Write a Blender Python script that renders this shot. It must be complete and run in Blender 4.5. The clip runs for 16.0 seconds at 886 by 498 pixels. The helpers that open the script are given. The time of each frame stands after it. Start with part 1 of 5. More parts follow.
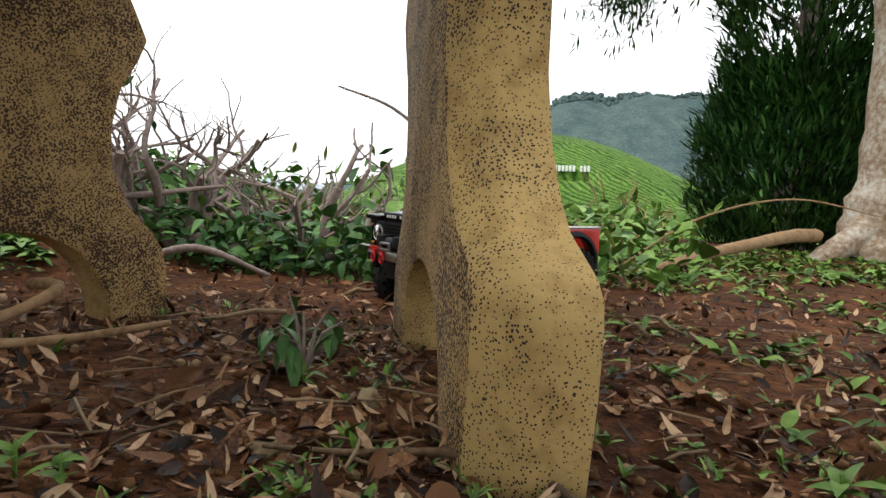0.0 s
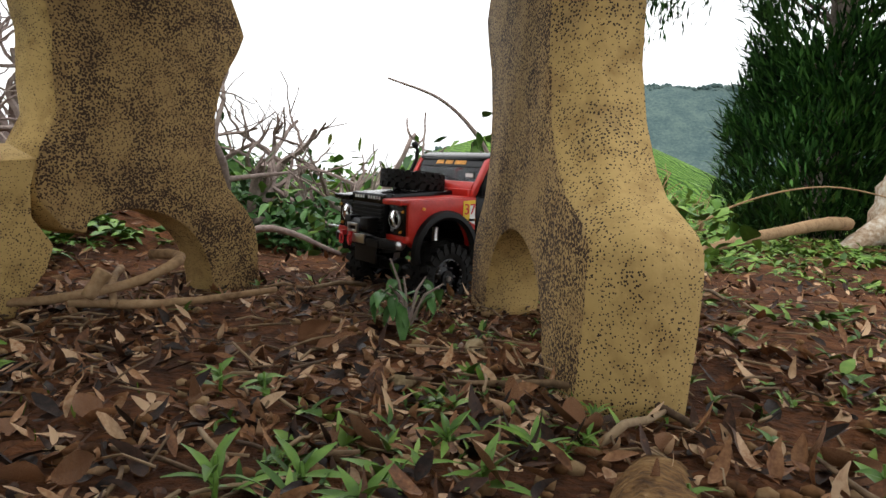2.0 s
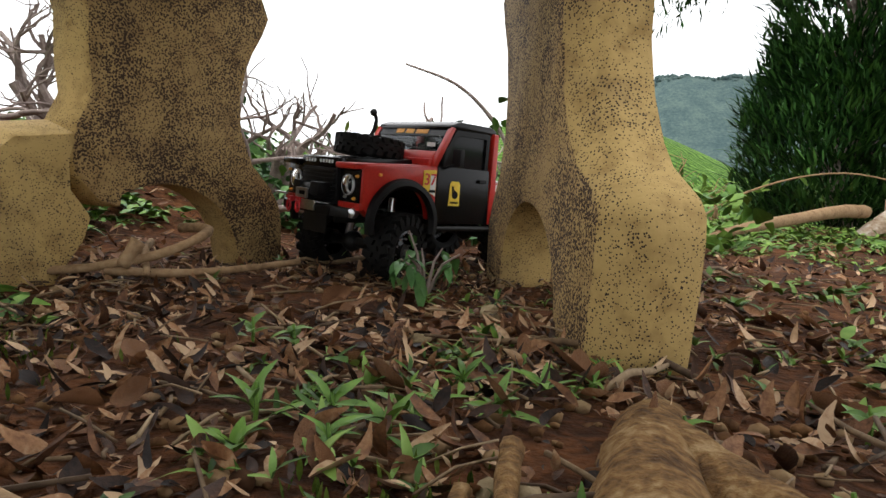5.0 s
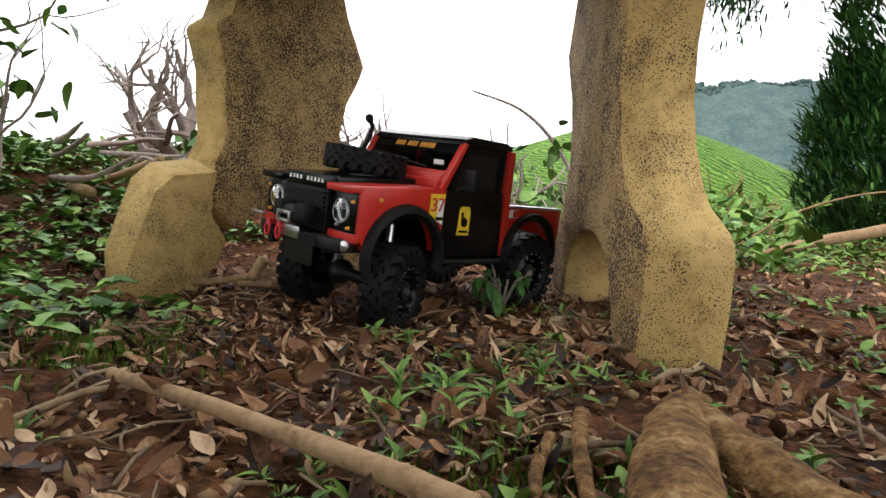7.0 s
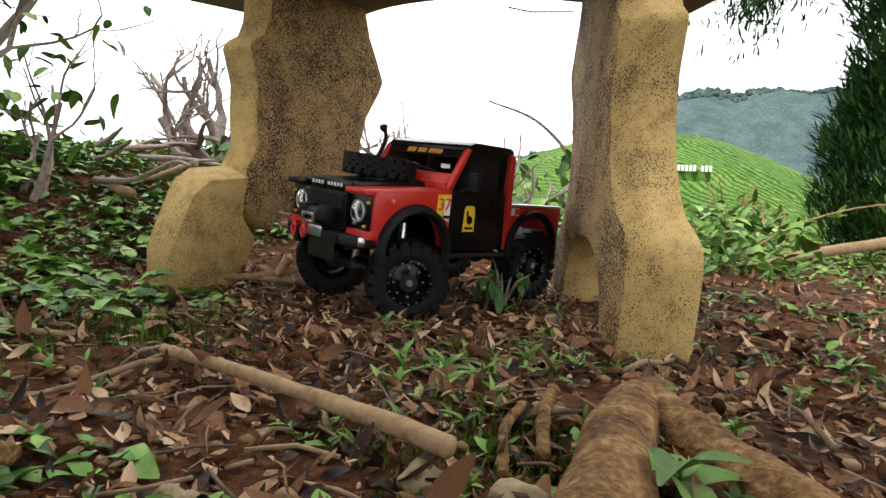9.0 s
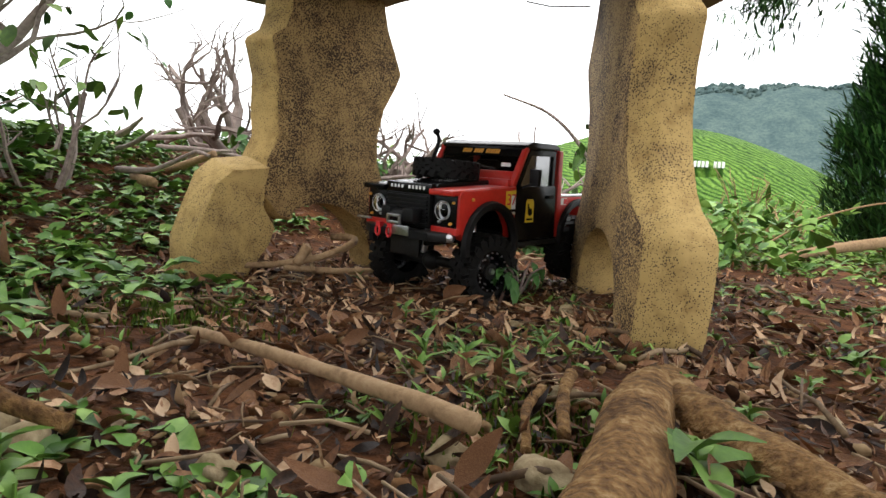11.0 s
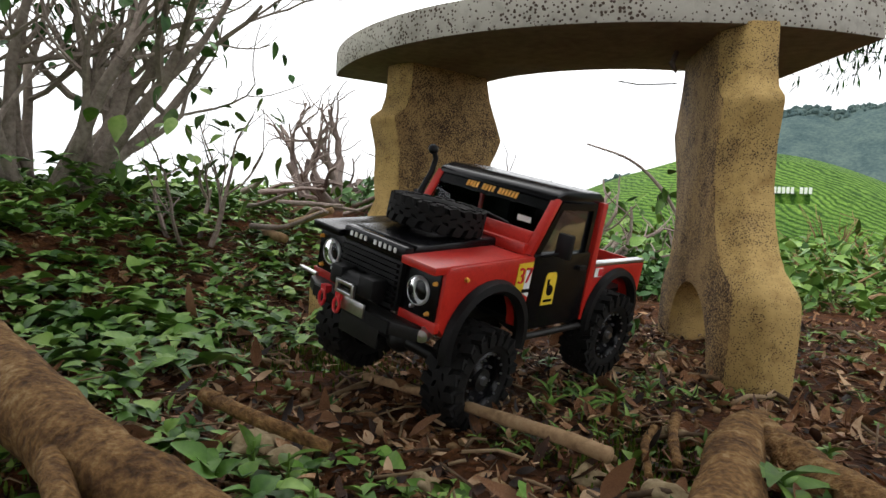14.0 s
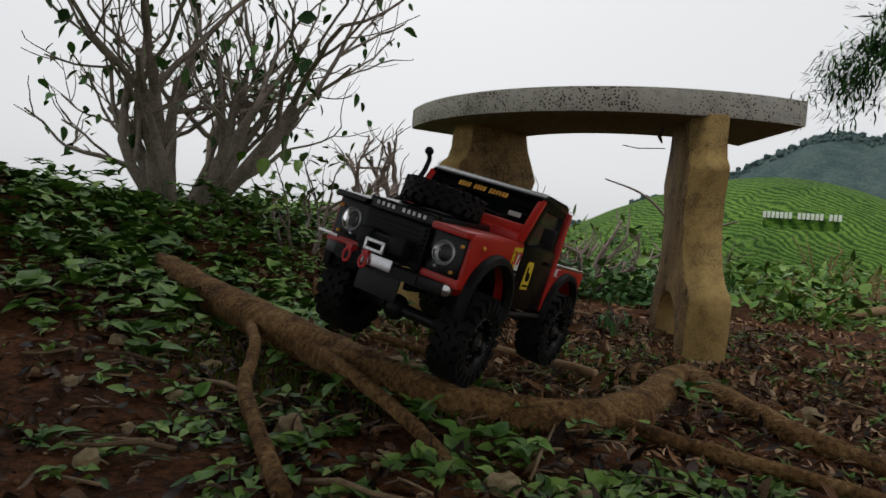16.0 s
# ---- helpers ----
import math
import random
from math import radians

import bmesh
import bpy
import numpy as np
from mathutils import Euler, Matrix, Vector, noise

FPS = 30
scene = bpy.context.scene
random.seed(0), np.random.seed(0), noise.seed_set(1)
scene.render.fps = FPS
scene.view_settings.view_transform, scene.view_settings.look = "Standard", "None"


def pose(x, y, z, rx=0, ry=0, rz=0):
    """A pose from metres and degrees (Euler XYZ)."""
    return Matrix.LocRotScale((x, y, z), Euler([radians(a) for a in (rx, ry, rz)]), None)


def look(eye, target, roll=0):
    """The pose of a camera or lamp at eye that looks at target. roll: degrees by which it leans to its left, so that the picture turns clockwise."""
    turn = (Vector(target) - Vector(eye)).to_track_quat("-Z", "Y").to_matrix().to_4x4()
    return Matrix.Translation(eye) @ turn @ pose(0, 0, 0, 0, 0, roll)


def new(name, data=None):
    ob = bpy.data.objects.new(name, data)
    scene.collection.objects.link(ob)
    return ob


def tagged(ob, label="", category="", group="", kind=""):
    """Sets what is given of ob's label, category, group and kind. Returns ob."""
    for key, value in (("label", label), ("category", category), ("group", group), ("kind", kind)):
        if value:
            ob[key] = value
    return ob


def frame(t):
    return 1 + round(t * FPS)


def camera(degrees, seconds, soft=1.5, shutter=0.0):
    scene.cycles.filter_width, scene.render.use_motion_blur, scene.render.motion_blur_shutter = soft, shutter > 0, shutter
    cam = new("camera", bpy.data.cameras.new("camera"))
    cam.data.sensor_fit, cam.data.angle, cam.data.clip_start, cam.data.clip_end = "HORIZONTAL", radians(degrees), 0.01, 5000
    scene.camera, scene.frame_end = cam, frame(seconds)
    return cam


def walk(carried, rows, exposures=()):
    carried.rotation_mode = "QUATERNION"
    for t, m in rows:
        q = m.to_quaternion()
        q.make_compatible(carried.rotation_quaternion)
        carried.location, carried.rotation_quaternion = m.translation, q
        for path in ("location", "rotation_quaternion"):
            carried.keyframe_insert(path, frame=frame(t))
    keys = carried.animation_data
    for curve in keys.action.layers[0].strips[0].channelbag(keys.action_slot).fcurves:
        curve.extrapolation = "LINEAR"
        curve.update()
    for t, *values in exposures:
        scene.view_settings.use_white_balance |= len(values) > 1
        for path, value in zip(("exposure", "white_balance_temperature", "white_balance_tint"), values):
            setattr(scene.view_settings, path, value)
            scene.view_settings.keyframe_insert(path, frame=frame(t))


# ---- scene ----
cam = camera(68.0, 16.0, soft=1.5)
PATH = [
    (0, (0.255, 0.424, 0.176), (-0.137, 2.375, 0.021), 2.1),
    (0.5, (0.234, 0.398, 0.169), (-0.191, 2.346, 0.029), 2.0),
    (1, (0.233, 0.372, 0.16), (-0.198, 2.317, 0.011), 2.5),
    (1.5, (0.21, 0.342, 0.157), (-0.227, 2.285, -0.017), 2.1),
    (2, (0.197, 0.325, 0.156), (-0.247, 2.266, -0.022), 2.1),
    (2.5, (0.197, 0.308, 0.15), (-0.257, 2.246, -0.043), 2.6),
    (3, (0.198, 0.307, 0.154), (-0.266, 2.242, -0.037), 2.7),
    (3.5, (0.198, 0.3, 0.15), (-0.269, 2.235, -0.048), 2.7),
    (5.8, (0.21, 0.291, 0.135), (-0.3, 2.213, -0.074), 2.2),
    (6, (0.211, 0.293, 0.135), (-0.329, 2.207, -0.075), 2.8),
    (6.5, (0.21, 0.204, 0.154), (-0.413, 2.093, -0.055), 3.0),
    (7, (0.215, 0.145, 0.165), (-0.435, 2.027, -0.022), 2.3),
    (7.5, (0.225, 0.113, 0.171), (-0.451, 1.99, 0.026), 2.1),
    (8, (0.252, 0.067, 0.164), (-0.438, 1.937, -0.004), 2.6),
    (8.5, (0.26, 0.065, 0.169), (-0.442, 1.929, -0.007), 2.9),
    (9, (0.262, 0.067, 0.172), (-0.447, 1.929, -0.007), 3.2),
    (9.2, (0.263, 0.064, 0.173), (-0.446, 1.925, -0.018), 3.4),
    (11.3, (0.258, 0.045, 0.168), (-0.479, 1.893, -0.034), 3.7),
    (11.5, (0.258, 0.044, 0.168), (-0.479, 1.89, -0.045), 3.6),
    (12, (0.258, 0.045, 0.168), (-0.482, 1.891, -0.043), 3.9),
    (12.5, (0.257, 0.044, 0.167), (-0.49, 1.887, -0.046), 3.8),
    (13, (0.25, 0.019, 0.17), (-0.535, 1.847, -0.04), 3.4),
    (13.5, (0.245, -0.048, 0.193), (-0.616, 1.749, 0.024), 1.9),
    (14, (0.26, -0.11, 0.215), (-0.68, 1.651, 0.097), 2.8),
    (14.5, (0.297, -0.209, 0.22), (-0.665, 1.541, 0.118), 2.9),
    (15, (0.35, -0.331, 0.236), (-0.648, 1.401, 0.203), 3.6),
    (15.5, (0.396, -0.437, 0.236), (-0.603, 1.295, 0.194), 4.7),
    (16, (0.421, -0.547, 0.23), (-0.585, 1.18, 0.152), 4.7),
]
walk(cam, [(t, look(eye, target, roll)) for t, eye, target, roll in PATH],
     exposures=[(0, -0.9), (2, -0.78), (6, -0.72), (7, -0.42), (9, -0.36), (12.5, -0.4), (13.5, -0.5), (14.0, -0.9), (15.0, -1.55), (16, -2.0)])

# ---- world, light, exposure ----
world = bpy.data.worlds.new("overcast_sky")
scene.world = world
world.use_nodes = True
wt = world.node_tree
bg = wt.nodes["Background"]
sky = wt.nodes.new("ShaderNodeTexSky")
sky.sky_type = "NISHITA"
sky.sun_disc = False
sky.sun_elevation, sky.sun_rotation = radians(52), radians(-35)
sky.air_density, sky.dust_density = 1.0, 6.0
grey = wt.nodes.new("ShaderNodeHueSaturation")
grey.inputs["Saturation"].default_value = 0.12
cloud = wt.nodes.new("ShaderNodeMixRGB")
cloud.inputs[0].default_value = 0.75
cloud.inputs[2].default_value = (10.5, 10.7, 11.0, 1)
wt.links.new(sky.outputs[0], grey.inputs["Color"])
wt.links.new(grey.outputs[0], cloud.inputs[1])
wt.links.new(cloud.outputs[0], bg.inputs["Color"])
bg.inputs["Strength"].default_value = 0.33
sun = bpy.data.lights.new("sun", "SUN")
sun.energy, sun.angle, sun.color = 2.6, radians(14), (1.0, 0.95, 0.86)
tagged(new("sun", sun), kind="structure").matrix_world = look((0, 0, 8), (2.6, 3.2, 0))


# ---- materials ----
def material(name, rough=0.8, metal=0.0):
    m = bpy.data.materials.new(name)
    m.use_nodes = True
    n = m.node_tree.nodes
    b = n["Principled BSDF"]
    b.inputs["Roughness"].default_value, b.inputs["Metallic"].default_value = rough, metal
    return m, n, m.node_tree.links, b


def ramp(n, stops):
    r = n.new("ShaderNodeValToRGB")
    while len(r.color_ramp.elements) < len(stops):
        r.color_ramp.elements.new(0.5)
    for e, (p, c) in zip(r.color_ramp.elements, stops):
        e.position, e.color = p, (*c, 1)
    return r


def tex(n, l, scale, detail=4.0, kind="Object", rough=0.6):
    co = n.new("ShaderNodeTexCoord")
    t = n.new("ShaderNodeTexNoise")
    t.inputs["Scale"].default_value, t.inputs["Detail"].default_value, t.inputs["Roughness"].default_value = scale, detail, rough
    l.new(co.outputs[kind], t.inputs["Vector"])
    return t


def bump(n, l, b, source, strength, distance):
    k = n.new("ShaderNodeBump")
    k.inputs["Strength"].default_value, k.inputs["Distance"].default_value = strength, distance
    l.new(source, k.inputs["Height"])
    l.new(k.outputs[0], b.inputs["Normal"])
    return k


def mix(n, l, fac, a, c, mode="MIX"):
    x = n.new("ShaderNodeMixRGB")
    x.blend_type = mode
    for i, v in ((0, fac), (1, a), (2, c)):
        if isinstance(v, (int, float)):
            x.inputs[i].default_value = v
        elif isinstance(v, tuple):
            x.inputs[i].default_value = (*v, 1)
        else:
            l.new(v, x.inputs[i])
    return x.outputs[0]


def noisy(name, stops, scale, rough=0.85, fine=6.0, bumpiness=0.4, depth=0.004, metal=0.0, island=0.0, spec=0.5):
    """Two scales of noise drive a ramp of colours and a relief; island: variation from piece to piece."""
    m, n, l, b = material(name, rough, metal)
    a, f = tex(n, l, scale), tex(n, l, scale * fine)
    s = n.new("ShaderNodeMath")
    s.operation = "MULTIPLY_ADD"
    l.new(f.outputs[0], s.inputs[0])
    s.inputs[1].default_value = 0.5
    h = n.new("ShaderNodeMath")
    h.operation = "MULTIPLY"
    l.new(a.outputs[0], h.inputs[0])
    h.inputs[1].default_value = 0.5
    l.new(h.outputs[0], s.inputs[2])
    value = s.outputs[0]
    if island:
        g = n.new("ShaderNodeNewGeometry")
        w = n.new("ShaderNodeMath")
        w.operation = "MULTIPLY_ADD"
        l.new(g.outputs["Random Per Island"], w.inputs[0])
        w.inputs[1].default_value = island
        q = n.new("ShaderNodeMath")
        q.operation = "SUBTRACT"
        l.new(value, q.inputs[0])
        q.inputs[1].default_value = island / 2
        l.new(q.outputs[0], w.inputs[2])
        value = w.outputs[0]
    r = ramp(n, stops)
    l.new(value, r.inputs[0])
    l.new(r.outputs[0], b.inputs["Base Color"])
    b.inputs["Specular IOR Level"].default_value = spec
    if bumpiness:
        bump(n, l, b, s.outputs[0], bumpiness, depth)
    return m


def concrete(name, light, dark, stain, speck, speck_scale, speck_cut, relief):
    """Cast concrete with exposed dark aggregate, pits and stains."""
    m, n, l, b = material(name, 0.88)
    big, mid = tex(n, l, 7.0, 5), tex(n, l, 38.0, 5)
    r = ramp(n, [(0.3, dark), (0.52, light), (0.75, light)])
    l.new(mid.outputs[0], r.inputs[0])
    st = ramp(n, [(0.52, (0, 0, 0)), (0.76, (1, 1, 1))])
    l.new(big.outputs[0], st.inputs[0])
    c = mix(n, l, st.outputs[0], r.outputs[0], stain)
    co = n.new("ShaderNodeTexCoord")
    v = n.new("ShaderNodeTexVoronoi")
    v.inputs["Scale"].default_value = speck_scale
    l.new(co.outputs["Object"], v.inputs["Vector"])
    dens = tex(n, l, 14.0, 3)
    cut = n.new("ShaderNodeMath")
    cut.operation = "MULTIPLY"
    l.new(dens.outputs[0], cut.inputs[0])
    cut.inputs[1].default_value = speck_cut
    less = n.new("ShaderNodeMath")
    less.operation = "LESS_THAN"
    l.new(v.outputs["Distance"], less.inputs[0])
    l.new(cut.outputs[0], less.inputs[1])
    c = mix(n, l, less.outputs[0], c, speck)
    l.new(c, b.inputs["Base Color"])
    h = n.new("ShaderNodeMath")
    h.operation = "SUBTRACT"
    l.new(mid.outputs[0], h.inputs[0])
    l.new(less.outputs[0], h.inputs[1])
    bump(n, l, b, h.outputs[0], relief, 0.0025)
    return m


M_SOIL = noisy("red_soil", [(0.3, (0.012, 0.005, 0.003)), (0.46, (0.048, 0.018, 0.007)), (0.6, (0.13, 0.050, 0.018)), (0.8, (0.22, 0.105, 0.045))], 9, 0.95, 9, 1.0, 0.014, spec=0.15)
M_DEAD = noisy("dead_leaf", [(0.12, (0.012, 0.006, 0.004)), (0.36, (0.055, 0.024, 0.012)), (0.54, (0.15, 0.064, 0.027)), (0.72, (0.30, 0.15, 0.068)), (0.92, (0.52, 0.35, 0.21))], 55, 0.55, 5, 0.6, 0.002, island=0.95, spec=0.25)
# Darker version of dead_leaf: the foreground's shade is put into the leaf colour.
M_SHADED = noisy("shaded_leaf", [(0.15, (0.007, 0.004, 0.003)), (0.45, (0.022, 0.010, 0.006)), (0.7, (0.06, 0.030, 0.016)), (0.92, (0.16, 0.095, 0.055))], 55, 0.5, 5, 0.6, 0.002, island=0.9, spec=0.25)
M_STRAW = noisy("dry_straw", [(0.3, (0.07, 0.04, 0.02)), (0.5, (0.16, 0.10, 0.05)), (0.75, (0.30, 0.21, 0.12))], 30, 0.85, 5, 0.3, 0.002, island=0.5)
M_GREEN = noisy("weed_leaf", [(0.2, (0.03, 0.075, 0.010)), (0.45, (0.075, 0.155, 0.02)), (0.62, (0.13, 0.235, 0.035)), (0.85, (0.22, 0.33, 0.07))], 20, 0.5, 5, 0.3, 0.002, island=0.6, spec=0.3)
M_BANKGREEN = noisy("bank_leaf", [(0.2, (0.03, 0.085, 0.014)), (0.5, (0.095, 0.21, 0.028)), (0.85, (0.24, 0.38, 0.08))], 18, 0.5, 5, 0.3, 0.002, island=0.6, spec=0.3)
M_DARKGREEN = noisy("shrub_leaf", [(0.2, (0.015, 0.055, 0.012)), (0.5, (0.045, 0.13, 0.028)), (0.85, (0.13, 0.27, 0.075))], 16, 0.5, 5, 0.3, 0.002, island=0.6, spec=0.3)
M_CONIFER = noisy("cypress_foliage", [(0.2, (0.005, 0.018, 0.005)), (0.5, (0.022, 0.08, 0.016)), (0.85, (0.08, 0.20, 0.04))], 3, 0.7, 6, 0.3, 0.004, island=0.6, spec=0.2)
M_MOSS = noisy("moss", [(0.3, (0.03, 0.06, 0.008)), (0.6, (0.10, 0.15, 0.02)), (0.85, (0.18, 0.20, 0.05))], 60, 0.95, 5, 0.8, 0.004, island=0.4, spec=0.1)
M_ROOT = noisy("root_bark", [(0.30, (0.022, 0.012, 0.006)), (0.43, (0.09, 0.045, 0.017)), (0.55, (0.21, 0.115, 0.042)), (0.70, (0.38, 0.26, 0.13))], 26, 0.9, 6, 1.0, 0.010, spec=0.2)
M_STICK = noisy("dry_stick", [(0.28, (0.10, 0.055, 0.028)), (0.5, (0.30, 0.19, 0.10)), (0.75, (0.42, 0.29, 0.17))], 24, 0.85, 6, 0.7, 0.003, spec=0.25)
M_TWIG = noisy("grey_twig", [(0.3, (0.13, 0.095, 0.085)), (0.55, (0.30, 0.235, 0.21)), (0.8, (0.46, 0.39, 0.35))], 20, 0.9, 6, 0.6, 0.003, island=0.3, spec=0.2)
M_PALEBARK = noisy("lichen_bark", [(0.3, (0.10, 0.06, 0.035)), (0.46, (0.29, 0.21, 0.14)), (0.58, (0.46, 0.41, 0.34)), (0.72, (0.60, 0.58, 0.54))], 7, 0.9, 7, 0.8, 0.01, spec=0.2)
M_SHRUBBARK = noisy("shrub_bark", [(0.3, (0.09, 0.07, 0.058)), (0.52, (0.27, 0.225, 0.19)), (0.8, (0.43, 0.37, 0.33))], 14, 0.9, 7, 0.8, 0.006, spec=0.2)
M_ROCK = noisy("pale_rock", [(0.3, (0.07, 0.05, 0.025)), (0.5, (0.21, 0.15, 0.08)), (0.75, (0.38, 0.30, 0.18))], 22, 0.9, 6, 0.8, 0.004, island=0.35, spec=0.25)
M_LEG = concrete("ochre_concrete", (0.50, 0.34, 0.125), (0.34, 0.215, 0.07), (0.19, 0.12, 0.055), (0.034, 0.019, 0.009), 370.0, 0.58, 1.0)
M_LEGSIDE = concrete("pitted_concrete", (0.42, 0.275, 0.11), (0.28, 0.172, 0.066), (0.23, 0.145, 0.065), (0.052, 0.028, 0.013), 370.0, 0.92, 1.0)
M_SLAB = concrete("grey_terrazzo", (0.55, 0.53, 0.47), (0.40, 0.38, 0.33), (0.35, 0.33, 0.28), (0.08, 0.055, 0.04), 150.0, 0.6, 0.5)
# Shade below the seat is put into this darker brown.
M_UNDER = noisy("slab_shaded_underside", [(0.3, (0.13, 0.105, 0.08)), (0.55, (0.22, 0.18, 0.135)), (0.8, (0.30, 0.26, 0.20))], 8, 0.95, 6, 0.5, 0.003, spec=0.15)
M_RED = noisy("red_paint", [(0.25, (0.32, 0.012, 0.008)), (0.5, (0.46, 0.018, 0.011)), (0.8, (0.54, 0.034, 0.02))], 30, 0.35, 8, 0.12, 0.0006)
M_BLACK = noisy("black_paint", [(0.3, (0.002, 0.002, 0.0025)), (0.7, (0.005, 0.005, 0.006))], 35, 0.22, 8, 0.10, 0.0005, spec=0.22)
M_PLASTIC = noisy("black_plastic", [(0.3, (0.003, 0.003, 0.003)), (0.6, (0.006, 0.006, 0.0065)), (0.85, (0.018, 0.015, 0.013))], 60, 0.5, 6, 0.25, 0.0006, spec=0.2)
M_RUBBER = noisy("dusty_rubber", [(0.3, (0.003, 0.003, 0.003)), (0.6, (0.007, 0.0065, 0.006)), (0.88, (0.03, 0.023, 0.017))], 55, 0.7, 5, 0.4, 0.0008, spec=0.2)
M_CHROME = noisy("scuffed_metal", [(0.3, (0.42, 0.42, 0.43)), (0.7, (0.66, 0.66, 0.67))], 70, 0.28, 5, 0.15, 0.0004, metal=1.0)
M_LAMP = noisy("lamp_reflector", [(0.3, (0.42, 0.43, 0.44)), (0.7, (0.66, 0.67, 0.68))], 120, 0.35, 5, 0.3, 0.0006, metal=0.45)
M_STEEL = noisy("dark_steel", [(0.3, (0.008, 0.008, 0.008)), (0.7, (0.022, 0.021, 0.020))], 60, 0.45, 5, 0.3, 0.0005, metal=0.3, spec=0.3)
M_YELLOW = noisy("yellow_sticker", [(0.3, (0.68, 0.47, 0.02)), (0.7, (0.78, 0.56, 0.04))], 80, 0.45, 4, 0.05, 0.0003)
M_WHITE = noisy("white_print", [(0.3, (0.62, 0.62, 0.60)), (0.7, (0.78, 0.78, 0.76))], 60, 0.5, 4, 0.0)
M_ORANGE = noisy("orange_print", [(0.3, (0.62, 0.27, 0.03)), (0.7, (0.76, 0.36, 0.05))], 60, 0.5, 4, 0.0)
M_REDPLASTIC = noisy("red_hook", [(0.3, (0.48, 0.016, 0.02)), (0.7, (0.62, 0.03, 0.035))], 60, 0.4, 4, 0.1, 0.0004)
M_SIGN = noisy("white_sign", [(0.3, (0.72, 0.72, 0.70)), (0.7, (0.82, 0.82, 0.80))], 2, 0.6, 4, 0.0)
M_PIPE = noisy("rusty_wire", [(0.3, (0.04, 0.03, 0.025)), (0.7, (0.10, 0.07, 0.05))], 60, 0.8, 4, 0.2, 0.0005)


def glass_material(name, tint, rough):
    m, n, l, b = material(name, rough)
    b.inputs["Base Color"].default_value = (*tint, 1)
    b.inputs["Transmission Weight"].default_value = 1.0
    b.inputs["IOR"].default_value = 1.25
    return m


M_GLASS = glass_material("tinted_glass", (0.45, 0.48, 0.5), 0.03)
M_DARKGLASS = glass_material("dark_tinted_glass", (0.012, 0.013, 0.015), 0.06)
M_DARKGLASS.node_tree.nodes["Principled BSDF"].inputs["Transmission Weight"].default_value = 0.25
M_DARKGLASS.node_tree.nodes["Principled BSDF"].inputs["Specular IOR Level"].default_value = 0.3
M_LENS = glass_material("lamp_glass", (0.95, 0.95, 0.95), 0.05)


def tea_material():
    """Tea rows: curving hedge bands with dark gaps, broken by noise."""
    m, n, l, b = material("tea_hedges", 0.8)
    co = n.new("ShaderNodeTexCoord")
    w = n.new("ShaderNodeTexWave")
    w.inputs["Scale"].default_value, w.inputs["Distortion"].default_value = 0.55, 22.0
    w.inputs["Detail"].default_value, w.inputs["Detail Scale"].default_value = 4.0, 0.35
    l.new(co.outputs["Object"], w.inputs["Vector"])
    w.bands_direction = "DIAGONAL"
    r = ramp(n, [(0.05, (0.040, 0.10, 0.018)), (0.35, (0.095, 0.20, 0.034)), (0.8, (0.16, 0.29, 0.055))])
    l.new(w.outputs["Fac"], r.inputs[0])
    big = tex(n, l, 0.09, 6)
    k = ramp(n, [(0.3, (0.55, 0.62, 0.6)), (0.7, (1.15, 1.1, 1.0))])
    l.new(big.outputs[0], k.inputs[0])
    fine = tex(n, l, 2.6, 7)
    k2 = ramp(n, [(0.3, (0.45, 0.5, 0.45)), (0.62, (1.1, 1.1, 1.05))])
    l.new(fine.outputs[0], k2.inputs[0])
    c = mix(n, l, 1.0, r.outputs[0], k.outputs[0], "MULTIPLY")
    c = mix(n, l, 1.0, c, k2.outputs[0], "MULTIPLY")
    l.new(c, b.inputs["Base Color"])
    b.inputs["Specular IOR Level"].default_value = 0.1
    bump(n, l, b, fine.outputs[0], 0.8, 0.6)
    return m


M_TEA = tea_material()
# Aerial haze is put into the blue-green base colour of the mountain forest.
M_FOREST = noisy("hazed_far_forest", [(0.25, (0.035, 0.062, 0.068)), (0.42, (0.058, 0.092, 0.094)), (0.58, (0.095, 0.135, 0.125)), (0.8, (0.13, 0.18, 0.15))], 0.09, 0.95, 7, 0.5, 3.0, spec=0.05)


